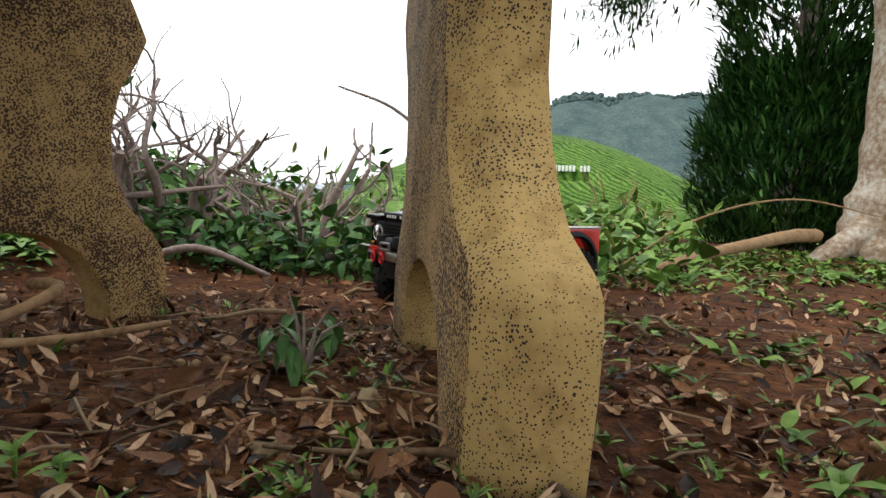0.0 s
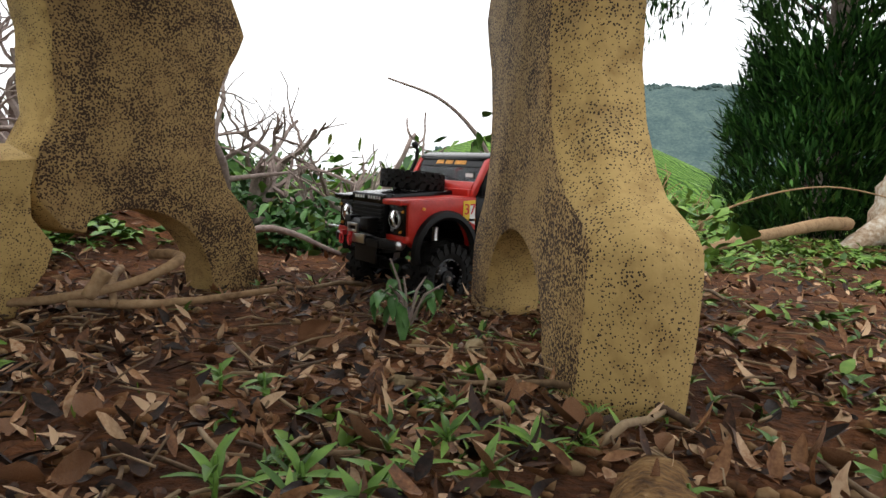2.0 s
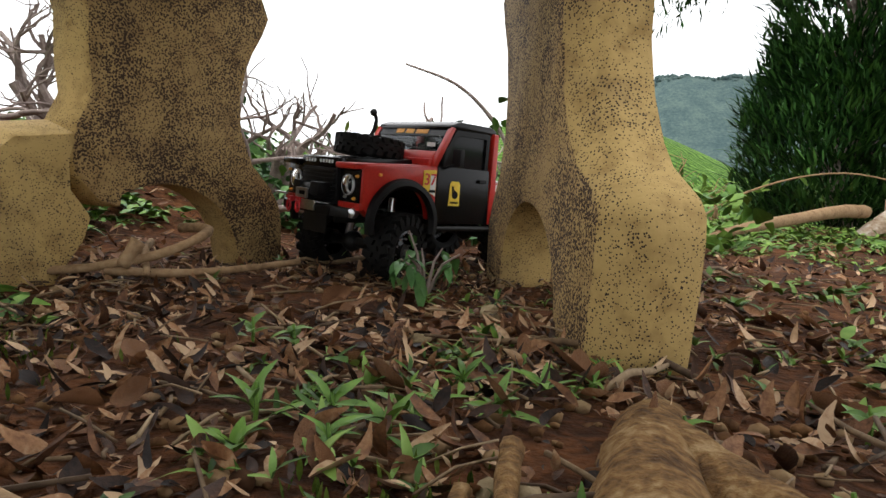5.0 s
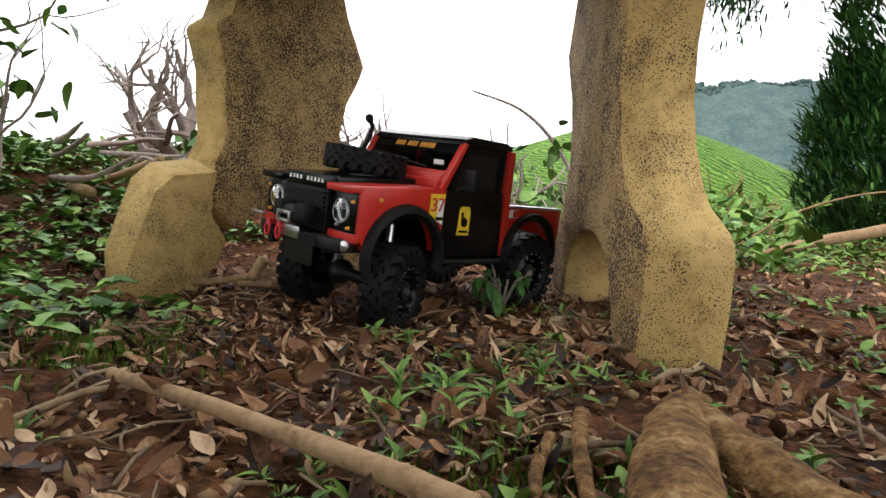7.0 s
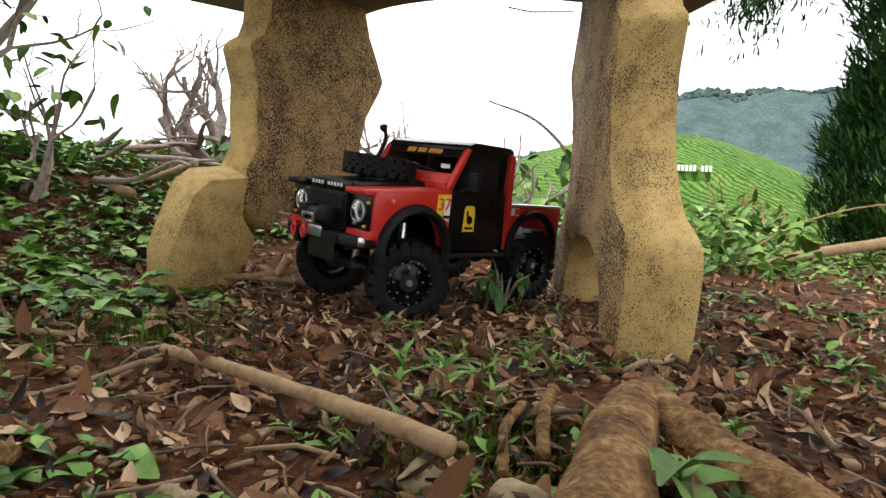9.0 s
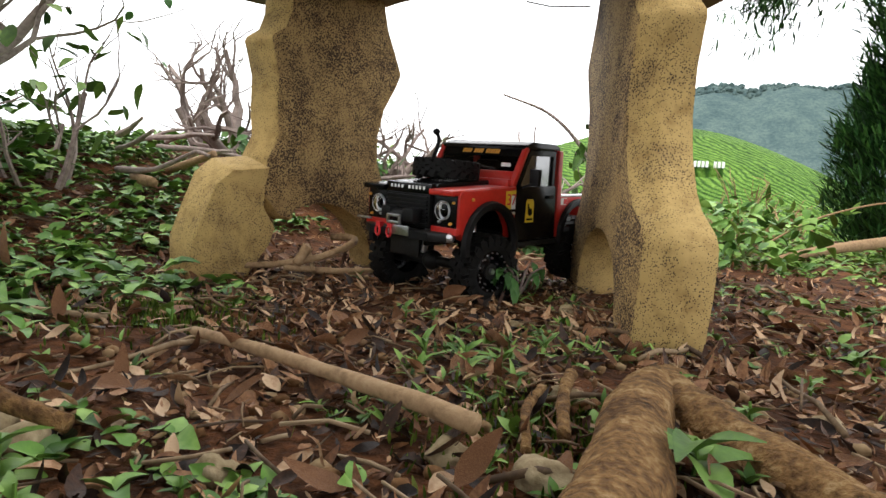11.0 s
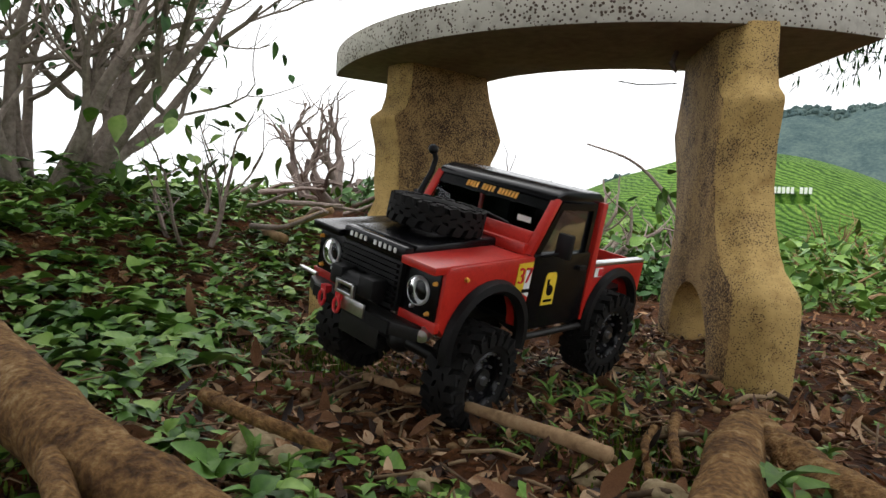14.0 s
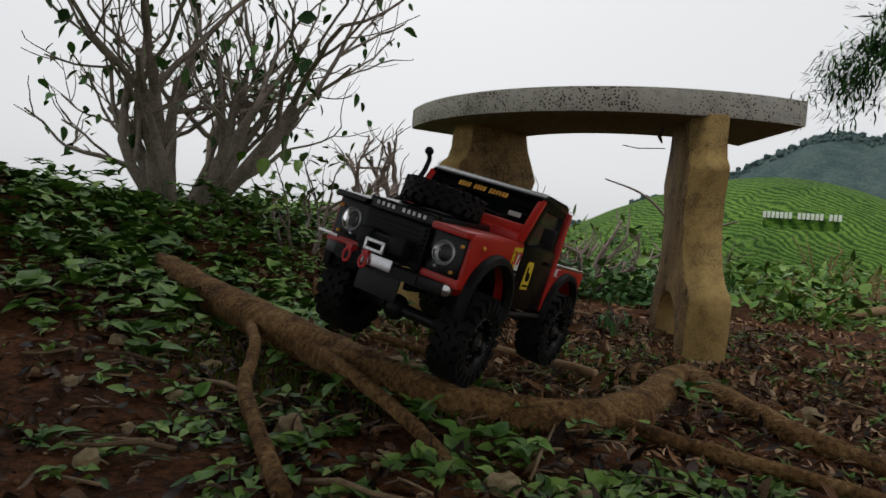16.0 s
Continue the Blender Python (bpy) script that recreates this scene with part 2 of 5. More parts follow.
# ---- mesh building ----
class Mesh:
    """Collects vertices and faces of one mesh."""

    def __init__(self):
        self.v, self.f = [], []

    def add(self, verts, faces):
        o = len(self.v)
        self.v.extend(tuple(p) for p in verts)
        self.f.extend(tuple(i + o for i in face) for face in faces)

    def tube(self, pts, radii, n=7, bumpy=0.0, rng=random):
        pts = [Vector(p) for p in pts]
        rings = []
        side = None
        for i, p in enumerate(pts):
            d = (pts[min(i + 1, len(pts) - 1)] - pts[max(i - 1, 0)]).normalized()
            if side is None:
                side = d.orthogonal().normalized()
            side = (side - d * side.dot(d)).normalized()
            up = d.cross(side)
            rings.append([p + (side * math.cos(a) + up * math.sin(a)) * radii[i] * (1 + bumpy * rng.uniform(-1, 1)) for a in [2 * math.pi * k / n for k in range(n)]])
        verts = [q for r in rings for q in r]
        faces = [(i * n + k, i * n + (k + 1) % n, (i + 1) * n + (k + 1) % n, (i + 1) * n + k) for i in range(len(pts) - 1) for k in range(n)]
        faces += [tuple(range(n - 1, -1, -1)), tuple((len(pts) - 1) * n + k for k in range(n))]
        self.add(verts, faces)

    def box(self, c, s, m=None):
        x, y, z = [q / 2 for q in s]
        vs = [Vector((c[0] + a * x, c[1] + b * y, c[2] + d * z)) for a in (-1, 1) for b in (-1, 1) for d in (-1, 1)]
        if m:
            vs = [m @ p for p in vs]
        self.add(vs, [(0, 1, 3, 2), (4, 6, 7, 5), (0, 4, 5, 1), (2, 3, 7, 6), (0, 2, 6, 4), (1, 5, 7, 3)])

    def lathe(self, profile, n=28, m=None):
        """Profile of (radius, along y), turned about the y axis."""
        vs = [Vector((r * math.cos(a), y, r * math.sin(a))) for a in [2 * math.pi * k / n for k in range(n)] for r, y in profile]
        if m:
            vs = [m @ p for p in vs]
        k = len(profile)
        self.add(vs, [(i * k + j, i * k + j + 1, ((i + 1) % n) * k + j + 1, ((i + 1) % n) * k + j) for i in range(n) for j in range(k - 1)])

    def slab(self, poly, lo, hi, place):
        """A flat outline given thickness; place(u, v, w) sets a corner in space."""
        n = len(poly)
        self.add([place(u, v, lo) for u, v in poly] + [place(u, v, hi) for u, v in poly],
                 [tuple(range(n - 1, -1, -1)), tuple(range(n, 2 * n))] + [(i, (i + 1) % n, n + (i + 1) % n, n + i) for i in range(n)])

    def data(self, name, mat, smooth=True):
        me = bpy.data.meshes.new(name)
        me.from_pydata(self.v, [], self.f)
        me.materials.append(mat)
        me.validate()
        if smooth:
            me.shade_smooth()
        me.update()
        return me


def thing(name, label, category, group="", m=None, kind=""):
    ob = tagged(new(name), label, category, group, kind)
    if m:
        ob.matrix_world = m
    return ob


def part(name, mesh, mat, parent, label="", smooth=False, bevel=0.0):
    ob = new(name, mesh.data(name, mat, smooth))
    ob.parent = parent
    if bevel:
        bm = bmesh.new()
        bm.from_mesh(ob.data)
        bmesh.ops.remove_doubles(bm, verts=bm.verts, dist=1e-6)
        bmesh.ops.recalc_face_normals(bm, faces=bm.faces)
        edges = [e for e in bm.edges if len(e.link_faces) == 2 and e.calc_face_angle(0) > 0.6]
        bmesh.ops.bevel(bm, geom=edges, offset=bevel, segments=2, profile=0.6, affect="EDGES", clamp_overlap=True)
        bm.to_mesh(ob.data)
        bm.free()
        ob.data.shade_smooth()
        ob.data.set_sharp_from_angle(angle=radians(38))
    elif smooth:
        ob.data.set_sharp_from_angle(angle=radians(50))
    return tagged(ob, label) if label else ob


def solid(name, mesh, mat, label, category, group="", smooth=True, kind=""):
    return tagged(new(name, mesh.data(name, mat, smooth)), label, category, group, kind)


def step(a):
    a = max(0.0, min(1.0, a))
    return a * a * (3 - 2 * a)


def near_height(x, y):
    """The ground near the bench: flat, with a bank on the shrub's side."""
    z = 0.22 * step((-x - 0.5) / 0.8) * step((y + 0.9) / 0.9)
    z += 0.05 * step((-x - 0.15) / 0.5) * step((0.5 - y) / 0.4) * step((y + 0.35) / 0.35)
    z -= 0.03 * step((x - 0.5) / 1.5)
    z += 0.016 * noise.noise((x * 2.3, y * 2.3, 0.3)) + 0.007 * noise.noise((x * 9, y * 9, 4.1))
    return z - 0.004


def ground_height(x, y):
    """The whole land: the near ground, the drop behind it, the tea hill and the valley."""
    edge = 2.6 + 1.3 * step((x - 0.1) / 0.8) + 0.4 * noise.noise((x * 0.5, 3.3, 0))
    near = near_height(x, y)
    far = -9.0 * step((y - edge) / 32.0) if y > edge else 0.0
    far -= 9.0 * step((abs(x) - 9) / 40.0) * (1 if y <= edge else 0)
    hill = 15.5 * math.exp(-(((x + 1) / 22.0) ** 2) - ((y - 82) / 24.0) ** 2) + 9.5 * math.exp(-(((x + 25) / 18.0) ** 2) - ((y - 95) / 25.0) ** 2)
    hill += 14 * math.exp(-(((x - 42) / 26.0) ** 2) - ((y - 110) / 30.0) ** 2)
    return near * step((9 - math.hypot(x, y)) / 5.0) + far + hill + 0.5 * noise.noise((x * 0.06, y * 0.06, 9)) * step((y - 20) / 20)


# ---- the land ----
def build_land():
    land = Mesh()
    xs = sorted({*np.round(np.arange(-2.2, 2.21, 0.035), 4), *[s * (2.2 + 0.35 * k ** 1.9) for k in range(1, 40) for s in (-1, 1)]})
    ys = sorted({*np.round(np.arange(-1.4, 3.61, 0.035), 4), *[3.6 + 0.3 * k ** 1.75 for k in range(1, 44)], *[-1.4 - 0.4 * k ** 1.9 for k in range(1, 36)]})
    verts = [(x, y, ground_height(x, y)) for y in ys for x in xs]
    w = len(xs)
    faces = [(j * w + i, j * w + i + 1, (j + 1) * w + i + 1, (j + 1) * w + i) for j in range(len(ys) - 1) for i in range(w - 1)]
    land.add(verts, faces)
    ob = solid("ground", land, M_SOIL, "reddish-brown bare soil falling away to a green tea valley", "ground", kind="structure")
    ob.data.materials.append(M_TEA)
    for p in ob.data.polygons:
        if p.center.y > 5.5 or abs(p.center.x) > 7:
            p.material_index = 1


def build_mountain():
    ridge = Mesh()
    n, k = 150, 26
    verts = []
    for j in range(k):
        for i in range(n):
            x = -420 + 840 * i / (n - 1)
            crest = 62 * step((x + 190) / 215.0) + 7 * math.sin(x * 0.021 + 1.2) * step((x + 120) / 60) + 4 * noise.noise((x * 0.05, 1.7, 0))
            f = j / (k - 1)
            y = 290 + 150 * f
            z = -14 + (crest + 14) * step(f * 1.05) + 5.5 * noise.noise((x * 0.035, y * 0.035, 5)) * min(1, f * 3) + 2.2 * noise.noise((x * 0.14, y * 0.14, 8))
            verts.append((x, y, z))
    ridge.add(verts, [(j * n + i, j * n + i + 1, (j + 1) * n + i + 1, (j + 1) * n + i) for j in range(k - 1) for i in range(n - 1)])
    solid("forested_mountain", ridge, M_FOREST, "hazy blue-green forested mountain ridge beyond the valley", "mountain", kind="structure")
    crowns = Mesh()
    rng = random.Random(4)
    for _ in range(3000):
        x, f = rng.uniform(-180, 240), rng.uniform(0.84, 1.0)
        i, j = int((x + 420) / 840 * (n - 1)), int(f * (k - 1))
        c = Vector(verts[j * n + i])
        blob(crowns, c + Vector((rng.uniform(-3.5, 3.5), rng.uniform(-3.5, 3.5), rng.uniform(-1.6, 0.2))), rng.uniform(0.8, 1.9), rng, 1, (1, 1, 1.1))
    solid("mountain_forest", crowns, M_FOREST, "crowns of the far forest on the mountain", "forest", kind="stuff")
    far = Mesh()
    pts = [(-2600 + 60 * i, 3000, 40 + 45 * noise.noise((i * 0.11, 0.4, 2)) + 25 * noise.noise((i * 0.5, 3, 2))) for i in range(90)]
    far.add(pts + [(x, y, -120) for x, y, z in pts] + [(x, y + 500, -120) for x, y, z in pts], [(i, i + 1, 91 + i, 90 + i) for i in range(89)] + [(i + 1, i, 180 + i, 181 + i) for i in range(89)])
    # Haze over the farthest hills is painted in as a pale blue base colour.
    solid("far_hills", far, noisy("far_haze_hills", [(0.3, (0.42, 0.50, 0.56)), (0.7, (0.50, 0.57, 0.62))], 0.004, 0.95, 5, 0, spec=0.0), "hills in the far distance, haze painted in as pale blue", "hills", kind="structure")


ICO = None


def blob(mesh, c, r, rng, sub=1, squash=(1, 1, 1), rough=0.28, m=None):
    """An uneven lump."""
    global ICO
    if ICO is None:
        ICO = {}
        for s in (1, 2, 3):
            bm = bmesh.new()
            bmesh.ops.create_icosphere(bm, subdivisions=s, radius=1)
            ICO[s] = ([v.co.copy() for v in bm.verts], [tuple(v.index for v in f.verts) for f in bm.faces])
            bm.free()
    o = Vector((rng.uniform(0, 99), rng.uniform(0, 99), rng.uniform(0, 99)))
    out = []
    for p in ICO[sub][0]:
        q = p * (1 + rough * (noise.noise(p * 1.3 + o) + 0.5 * noise.noise(p * 3.1 + o)))
        q = Vector((q.x * squash[0], q.y * squash[1], q.z * squash[2])) * r
        out.append(c + (m @ q if m else q))
    mesh.add(out, ICO[sub][1])


build_land()
build_mountain()


# ---- the bench ----
CENTRE = Vector((-0.15, 1.535, 0))
R_OUT, R_IN, SLAB_LO, SLAB_HI = 0.69, 0.375, 0.500, 0.557


def build_bench():
    bench = thing("garden_bench", "curved grey concrete garden bench on two ochre concrete legs, one broken", "bench", m=pose(0, 0, 0))
    outer = [(CENTRE.x + R_OUT * math.cos(a), CENTRE.y + R_OUT * math.sin(a)) for a in [radians(221.5 + 96 * i / 40) for i in range(41)]]
    inner = [(CENTRE.x + R_IN * math.cos(a), CENTRE.y + R_IN * math.sin(a)) for a in [radians(335 - 130 * i / 30) for i in range(31)]]
    seat = Mesh()
    seat.slab(outer + inner, SLAB_LO, SLAB_HI, lambda u, v, w: (u, v, w))
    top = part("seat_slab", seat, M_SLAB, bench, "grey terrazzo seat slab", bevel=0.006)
    # Downward faces take the darker colour with the underside's shade painted in.
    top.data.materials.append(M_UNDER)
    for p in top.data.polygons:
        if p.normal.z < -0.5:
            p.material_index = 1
    for name, foot, ang, broken in (("leg", Vector((0.237, 0.813, 0)), 112.2, False), ("leg", Vector((-0.521, 0.864, 0)), 66.4, True)):
        build_leg(bench, foot, ang, broken)


OUTER = [(-0.03, 0.0), (0.0, -0.004), (0.06, -0.013), (0.10, -0.016), (0.119, -0.014), (0.132, -0.003), (0.157, 0.044), (0.178, 0.064), (0.22, 0.088), (0.27, 0.102), (0.33, 0.102), (0.372, 0.091), (0.388, 0.086), (0.396, 0.090), (0.412, 0.112), (0.44, 0.122), (0.507, 0.126)]
INNER = [(-0.03, 0.446), (0.062, 0.444), (0.09, 0.438), (0.115, 0.422), (0.15, 0.388), (0.2, 0.367), (0.25, 0.366), (0.30, 0.378), (0.345, 0.404), (0.372, 0.416), (0.41, 0.398), (0.45, 0.378), (0.507, 0.362)]


def build_leg(bench, foot, ang, broken):
    """A cast leg: a plate with waisted ends and an arch through its foot."""
    d = Vector((math.cos(radians(ang)), math.sin(radians(ang)), 0))
    s = Vector((d.y, -d.x, 0))
    front = [(o, z) for z, o in OUTER]
    back = [(i, z) for z, i in reversed(INNER)]
    arch = [(0.245 + 0.118 * math.cos(a), -0.03 + 0.146 * math.sin(a) ** 0.75) for a in [math.pi * k / 18 for k in range(19)]]
    if broken:
        front = [(0.172, 0.084), (0.142, 0.094), (0.114, 0.128), (0.110, 0.15), (0.117, 0.19), (0.121, 0.23)] + [(o, z) for o, z in front if z > 0.25]
        arch = [(u, v) for u, v in arch if u > 0.185]
    if broken:
        front = [(u + 0.03 * step((v - 0.2) / 0.06), v) for u, v in front]
    poly = front + back + arch
    near = 1 if broken else -1
    cut = [(u + (0.014 if broken else 0.042) if i < len(front) else u, v) for i, (u, v) in enumerate(poly)]
    m = Mesh()
    n = len(poly)
    place = lambda u, v, w: foot + d * u + s * w + Vector((0, 0, v))
    rings = [(poly, -0.036 * near), (poly, 0.008 * near), (cut, 0.036 * near)]
    m.add([place(u, v, w) for ring, w in rings for u, v in ring],
          [tuple(range(n - 1, -1, -1)), tuple(range(2 * n, 3 * n))] + [(j * n + i, j * n + (i + 1) % n, (j + 1) * n + (i + 1) % n, (j + 1) * n + i) for j in (0, 1) for i in range(n)])
    leg = part("leg", m, M_LEG, bench, "broken ochre concrete leg resting on its snapped foot" if broken else "ochre concrete leg with a pitted side and an arched foot", bevel=0.007)
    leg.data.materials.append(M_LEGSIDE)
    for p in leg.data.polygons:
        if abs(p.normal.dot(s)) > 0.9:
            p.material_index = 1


def build_broken_foot():
    """The snapped foot of the leg, lying against it."""
    d = Vector((math.cos(radians(66.4)), math.sin(radians(66.4)), 0))
    s = Vector((d.y, -d.x, 0))
    foot = Vector((-0.521, 0.864, 0))
    place = lambda u, v, w: foot + d * u + s * w + Vector((0, 0, v))
    ob = thing("broken_concrete_foot", "snapped-off ochre concrete foot leaning against the bench leg", "concrete piece")
    m = Mesh()
    m.slab([(0.0, -0.02), (-0.008, 0.049), (0.004, 0.1), (0.02, 0.158), (0.045, 0.182), (0.108, 0.19), (0.104, 0.155), (0.108, 0.122), (0.134, 0.088), (0.128, 0.058), (0.10, 0.01), (0.095, -0.02)], -0.035, 0.046, place)
    part("block", m, M_LEG, ob, bevel=0.004)
    # it has toppled against the leg
    ob.matrix_world = Matrix.Translation(foot) @ Matrix.Rotation(radians(13), 4, d) @ Matrix.Translation(-foot)


build_bench()
build_broken_foot()
wire = Mesh()
wire.tube([(0.06, 1.10, 0.455), (0.0, 1.08, 0.452), (-0.035, 1.07, 0.458)], [0.0012] * 3, 5)
wire.tube([(0.07, 1.02, 0.49), (0.065, 1.01, 0.47), (0.072, 1.012, 0.455)], [0.004, 0.005, 0.002], 6)
solid("rusty_wire", wire, M_PIPE, "thin rusty wire sticking out under the bench seat", "wire")


# ---- the model truck ----
WB, TRACK, TYRE_R, TYRE_W = 0.1216, 0.088, 0.054, 0.040
FRONT_Z, REAR_Z = 0.042, 0.059


def box(c, s, m=None):
    b = Mesh()
    b.box(c, s, m)
    return b


def tyre_mesh():
    t = Mesh()
    w = TYRE_W / 2
    r = TYRE_R
    t.lathe([(0.029, -w * 0.75), (0.034, -w * 0.98), (r - 0.010, -w), (r - 0.005, -w * 0.9), (r - 0.004, 0), (r - 0.005, w * 0.9), (r - 0.010, w), (0.034, w * 0.98), (0.029, w * 0.75)], 36)
    n = 20
    for k in range(n):
        for row, (y, size, shift) in enumerate(((-w * 0.62, 0.014, 0.0), (-w * 0.12, 0.0115, 0.5), (w * 0.22, 0.0115, 0.0), (w * 0.66, 0.014, 0.5))):
            a = 2 * math.pi * (k + shift) / n
            m = Matrix.Rotation(-a, 4, "Y") @ Matrix.Translation((r - 0.003, y, 0)) @ Matrix.Rotation(radians(18 if row % 2 else -18), 4, "X")
            t.box((0, 0, 0), (0.0085, size, 0.0105), m)
        for y in (-w, w):
            a = 2 * math.pi * (k + (0.5 if y > 0 else 0)) / n
            m = Matrix.Rotation(-a, 4, "Y") @ Matrix.Translation((r - 0.0085, y, 0))
            t.box((0, 0, 0), (0.012, 0.004, 0.0085), m)
    return t


def build_wheel(name, parent, at, out):
    """A wheel as a part, its axle along y; out: +1 for the left side."""
    hub = part(name, Mesh_disc(0.012, TYRE_W * 0.8), M_STEEL, parent, "knobbly black wheel with a riveted rim")
    hub.matrix_basis = pose(*at)
    part("tyre", tyre_mesh(), M_RUBBER, hub, "dusty knobbly black rubber tyre", smooth=True)
    rim = Mesh()
    y = out
    rim.lathe([(0.0315, -0.012 * y), (0.0315, 0.017 * y), (0.0285, 0.0185 * y), (0.0265, 0.016 * y), (0.0255, 0.008 * y), (0.014, 0.010 * y), (0.011, 0.013 * y), (0.0, 0.013 * y)], 32)
    part("rim", rim, M_BLACK, hub, "black rim", smooth=True)
    bolts = Mesh()
    for k in range(16):
        a = 2 * math.pi * k / 16
        bolts.lathe([(0.0, 0.0195 * y), (0.0011, 0.0195 * y), (0.0013, 0.0175 * y)], 6, Matrix.Translation((0.0285 * math.cos(a), 0, 0.0285 * math.sin(a))))
    for k in range(8):
        a = 2 * math.pi * (k + 0.5) / 8
        bolts.lathe([(0.0, 0.0125 * y), (0.0013, 0.0125 * y), (0.0015, 0.008 * y)], 6, Matrix.Translation((0.020 * math.cos(a), 0, 0.020 * math.sin(a))))
    part("rim_bolts", bolts, M_CHROME, hub, "small bright rim bolts")
    nut = Mesh()
    nut.lathe([(0.0, 0.0195 * y), (0.0045, 0.0195 * y), (0.0055, 0.012 * y)], 6)
    part("hub_nut", nut, M_CHROME, hub, "bright hub nut")
    return hub


def Mesh_disc(r, w):
    d = Mesh()
    d.lathe([(0, -w / 2), (r, -w / 2), (r, w / 2), (0, w / 2)], 16)
    return d


def arc(cx, cz, r, a0, a1, n=12):
    return [(cx + r * math.cos(radians(a0 + (a1 - a0) * k / n)), cz + r * math.sin(radians(a0 + (a1 - a0) * k / n))) for k in range(n + 1)]


def side_panel(poly, y0, y1):
    m = Mesh()
    m.slab(poly, y0, y1, lambda u, v, w: (u, w, v))
    return m


def letters(width, height, count, gap=0.3):
    """Plain bars standing for lettering."""
    step_w = width / count
    return [(-width / 2 + step_w * (i + 0.5), step_w * (1 - gap), height) for i in range(count)]


def build_truck():
    t = thing("model_truck", "red and black radio-controlled off-road pickup truck with knobbly tyres", "model truck")
    B = 0.0025
    for s in (1, -1):
        y0, y1 = s * 0.078, s * 0.0955
        lo, hi = min(y0, y1), max(y0, y1)
        wing = [(0.193, 0.104), (0.193, 0.155), (0.187, 0.161), (0.060, 0.167), (0.060, 0.088)] + [(u, v) for u, v in reversed(arc(WB, 0.084, 0.0555, 5, 176, 14))]
        w = part("front_wing", side_panel(wing, lo, hi), M_RED, t, "red front wing", bevel=B)
        flare = Mesh()
        pts = arc(WB, 0.082, 0.0575, -14, 194, 18)
        flare.tube([(u, s * 0.098, v) for u, v in pts], [0.0075] * len(pts), 6)
        part("wheel_arch", flare, M_PLASTIC, t, "black plastic wheel arch", smooth=True)
        door = [(0.058, 0.083), (0.058, 0.168), (-0.052, 0.168), (-0.058, 0.083)]
        d = part("door", side_panel(door, s * 0.0945 if s < 0 else 0.080, s * 0.080 if s < 0 else 0.0945), M_BLACK, t, "black door", bevel=B)
        part("door_frame", side_panel([(0.058, 0.1675), (0.024, 0.224), (-0.05, 0.224), (-0.05, 0.1675), (-0.043, 0.1675), (-0.043, 0.216), (0.020, 0.216), (0.046, 0.1675)], s * 0.0885 - 0.003, s * 0.0885 + 0.003), M_BLACK, d)
        pane = part("door_glass", side_panel([(0.046, 0.168), (0.020, 0.2155), (-0.0425, 0.2155), (-0.0425, 0.168)], s * 0.087 - 0.0006, s * 0.087 + 0.0006), M_DARKGLASS, d, "dark tinted side window")
        part("door_handle", box((-0.035, s * 0.0965, 0.15), (0.014, 0.004, 0.005)), M_PLASTIC, d)
        mir = Mesh()
        mir.box((0.036, s * 0.112, 0.182), (0.008, 0.017, 0.026))
        mir.tube([(0.045, s * 0.094, 0.166), (0.038, s * 0.11, 0.174)], [0.002, 0.002], 5)
        part("wing_mirror", mir, M_PLASTIC, d, "black wing mirror", bevel=0.0015)
        post = [(0.058, 0.166), (0.026, 0.226), (0.032, 0.228), (0.066, 0.168)]
        part("windscreen_post", side_panel(post, s * 0.0865 - 0.005, s * 0.0865 + 0.005), M_RED, t, "red windscreen post", bevel=0.001)
        rear = [(-0.056, 0.083), (-0.056, 0.226), (-0.066, 0.226), (-0.068, 0.1495), (-0.192, 0.1495), (-0.192, 0.104), (-0.182, 0.098)] + [(u, v) for u, v in reversed(arc(-WB, 0.086, 0.0535, 0, 172, 14))]
        rear = rear[:-1] + [(-0.070, 0.083)]
        part("bed_side", side_panel(rear, lo, hi), M_RED, t, "red pickup bed side", bevel=B)
        rim = Mesh()
        pts = arc(-WB, 0.084, 0.0555, -12, 190, 18)
        rim.tube([(u, s * 0.098, v) for u, v in pts], [0.0065] * len(pts), 6)
        part("wheel_arch", rim, M_PLASTIC, t, "black plastic wheel arch", smooth=True)
        part("bed_rail", box((-0.13, s * 0.0895, 0.1515), (0.124, 0.012, 0.004)), M_CHROME, t, "scuffed pale bed rail", bevel=0.001)
        sill = Mesh()
        sill.tube([(0.07, s * 0.094, 0.076), (-0.065, s * 0.094, 0.076)], [0.004, 0.004], 8)
        for x in (0.05, 0.0, -0.05):
            sill.tube([(x, s * 0.094, 0.076), (x, s * 0.06, 0.082)], [0.003, 0.003], 6)
        part("rock_slider", sill, M_STEEL, t, "black tube rock slider", smooth=True)
        lamp = Mesh()
        lamp.lathe([(0.0140, -0.001), (0.0142, 0.0035), (0.0130, 0.0045), (0.0125, 0.003), (0.006, -0.003), (0, -0.004)], 24, Matrix.Translation((0.1945, s * 0.0672, 0.132)) @ Matrix.Rotation(radians(-90), 4, "Z"))
        hl = part("headlight", lamp, M_LAMP, t, "round chromed headlight", smooth=True)
        lens = Mesh()
        lens.lathe([(0.0, 0.0075), (0.008, 0.0065), (0.0128, 0.004)], 24, Matrix.Translation((0.1945, s * 0.0672, 0.132)) @ Matrix.Rotation(radians(-90), 4, "Z"))
        part("lamp_glass", lens, M_LENS, hl, smooth=True)
        part("headlight_panel", box((0.1925, s * 0.0685, 0.1305), (0.006, 0.046, 0.049)), M_BLACK, t, "black headlight surround", bevel=0.001)
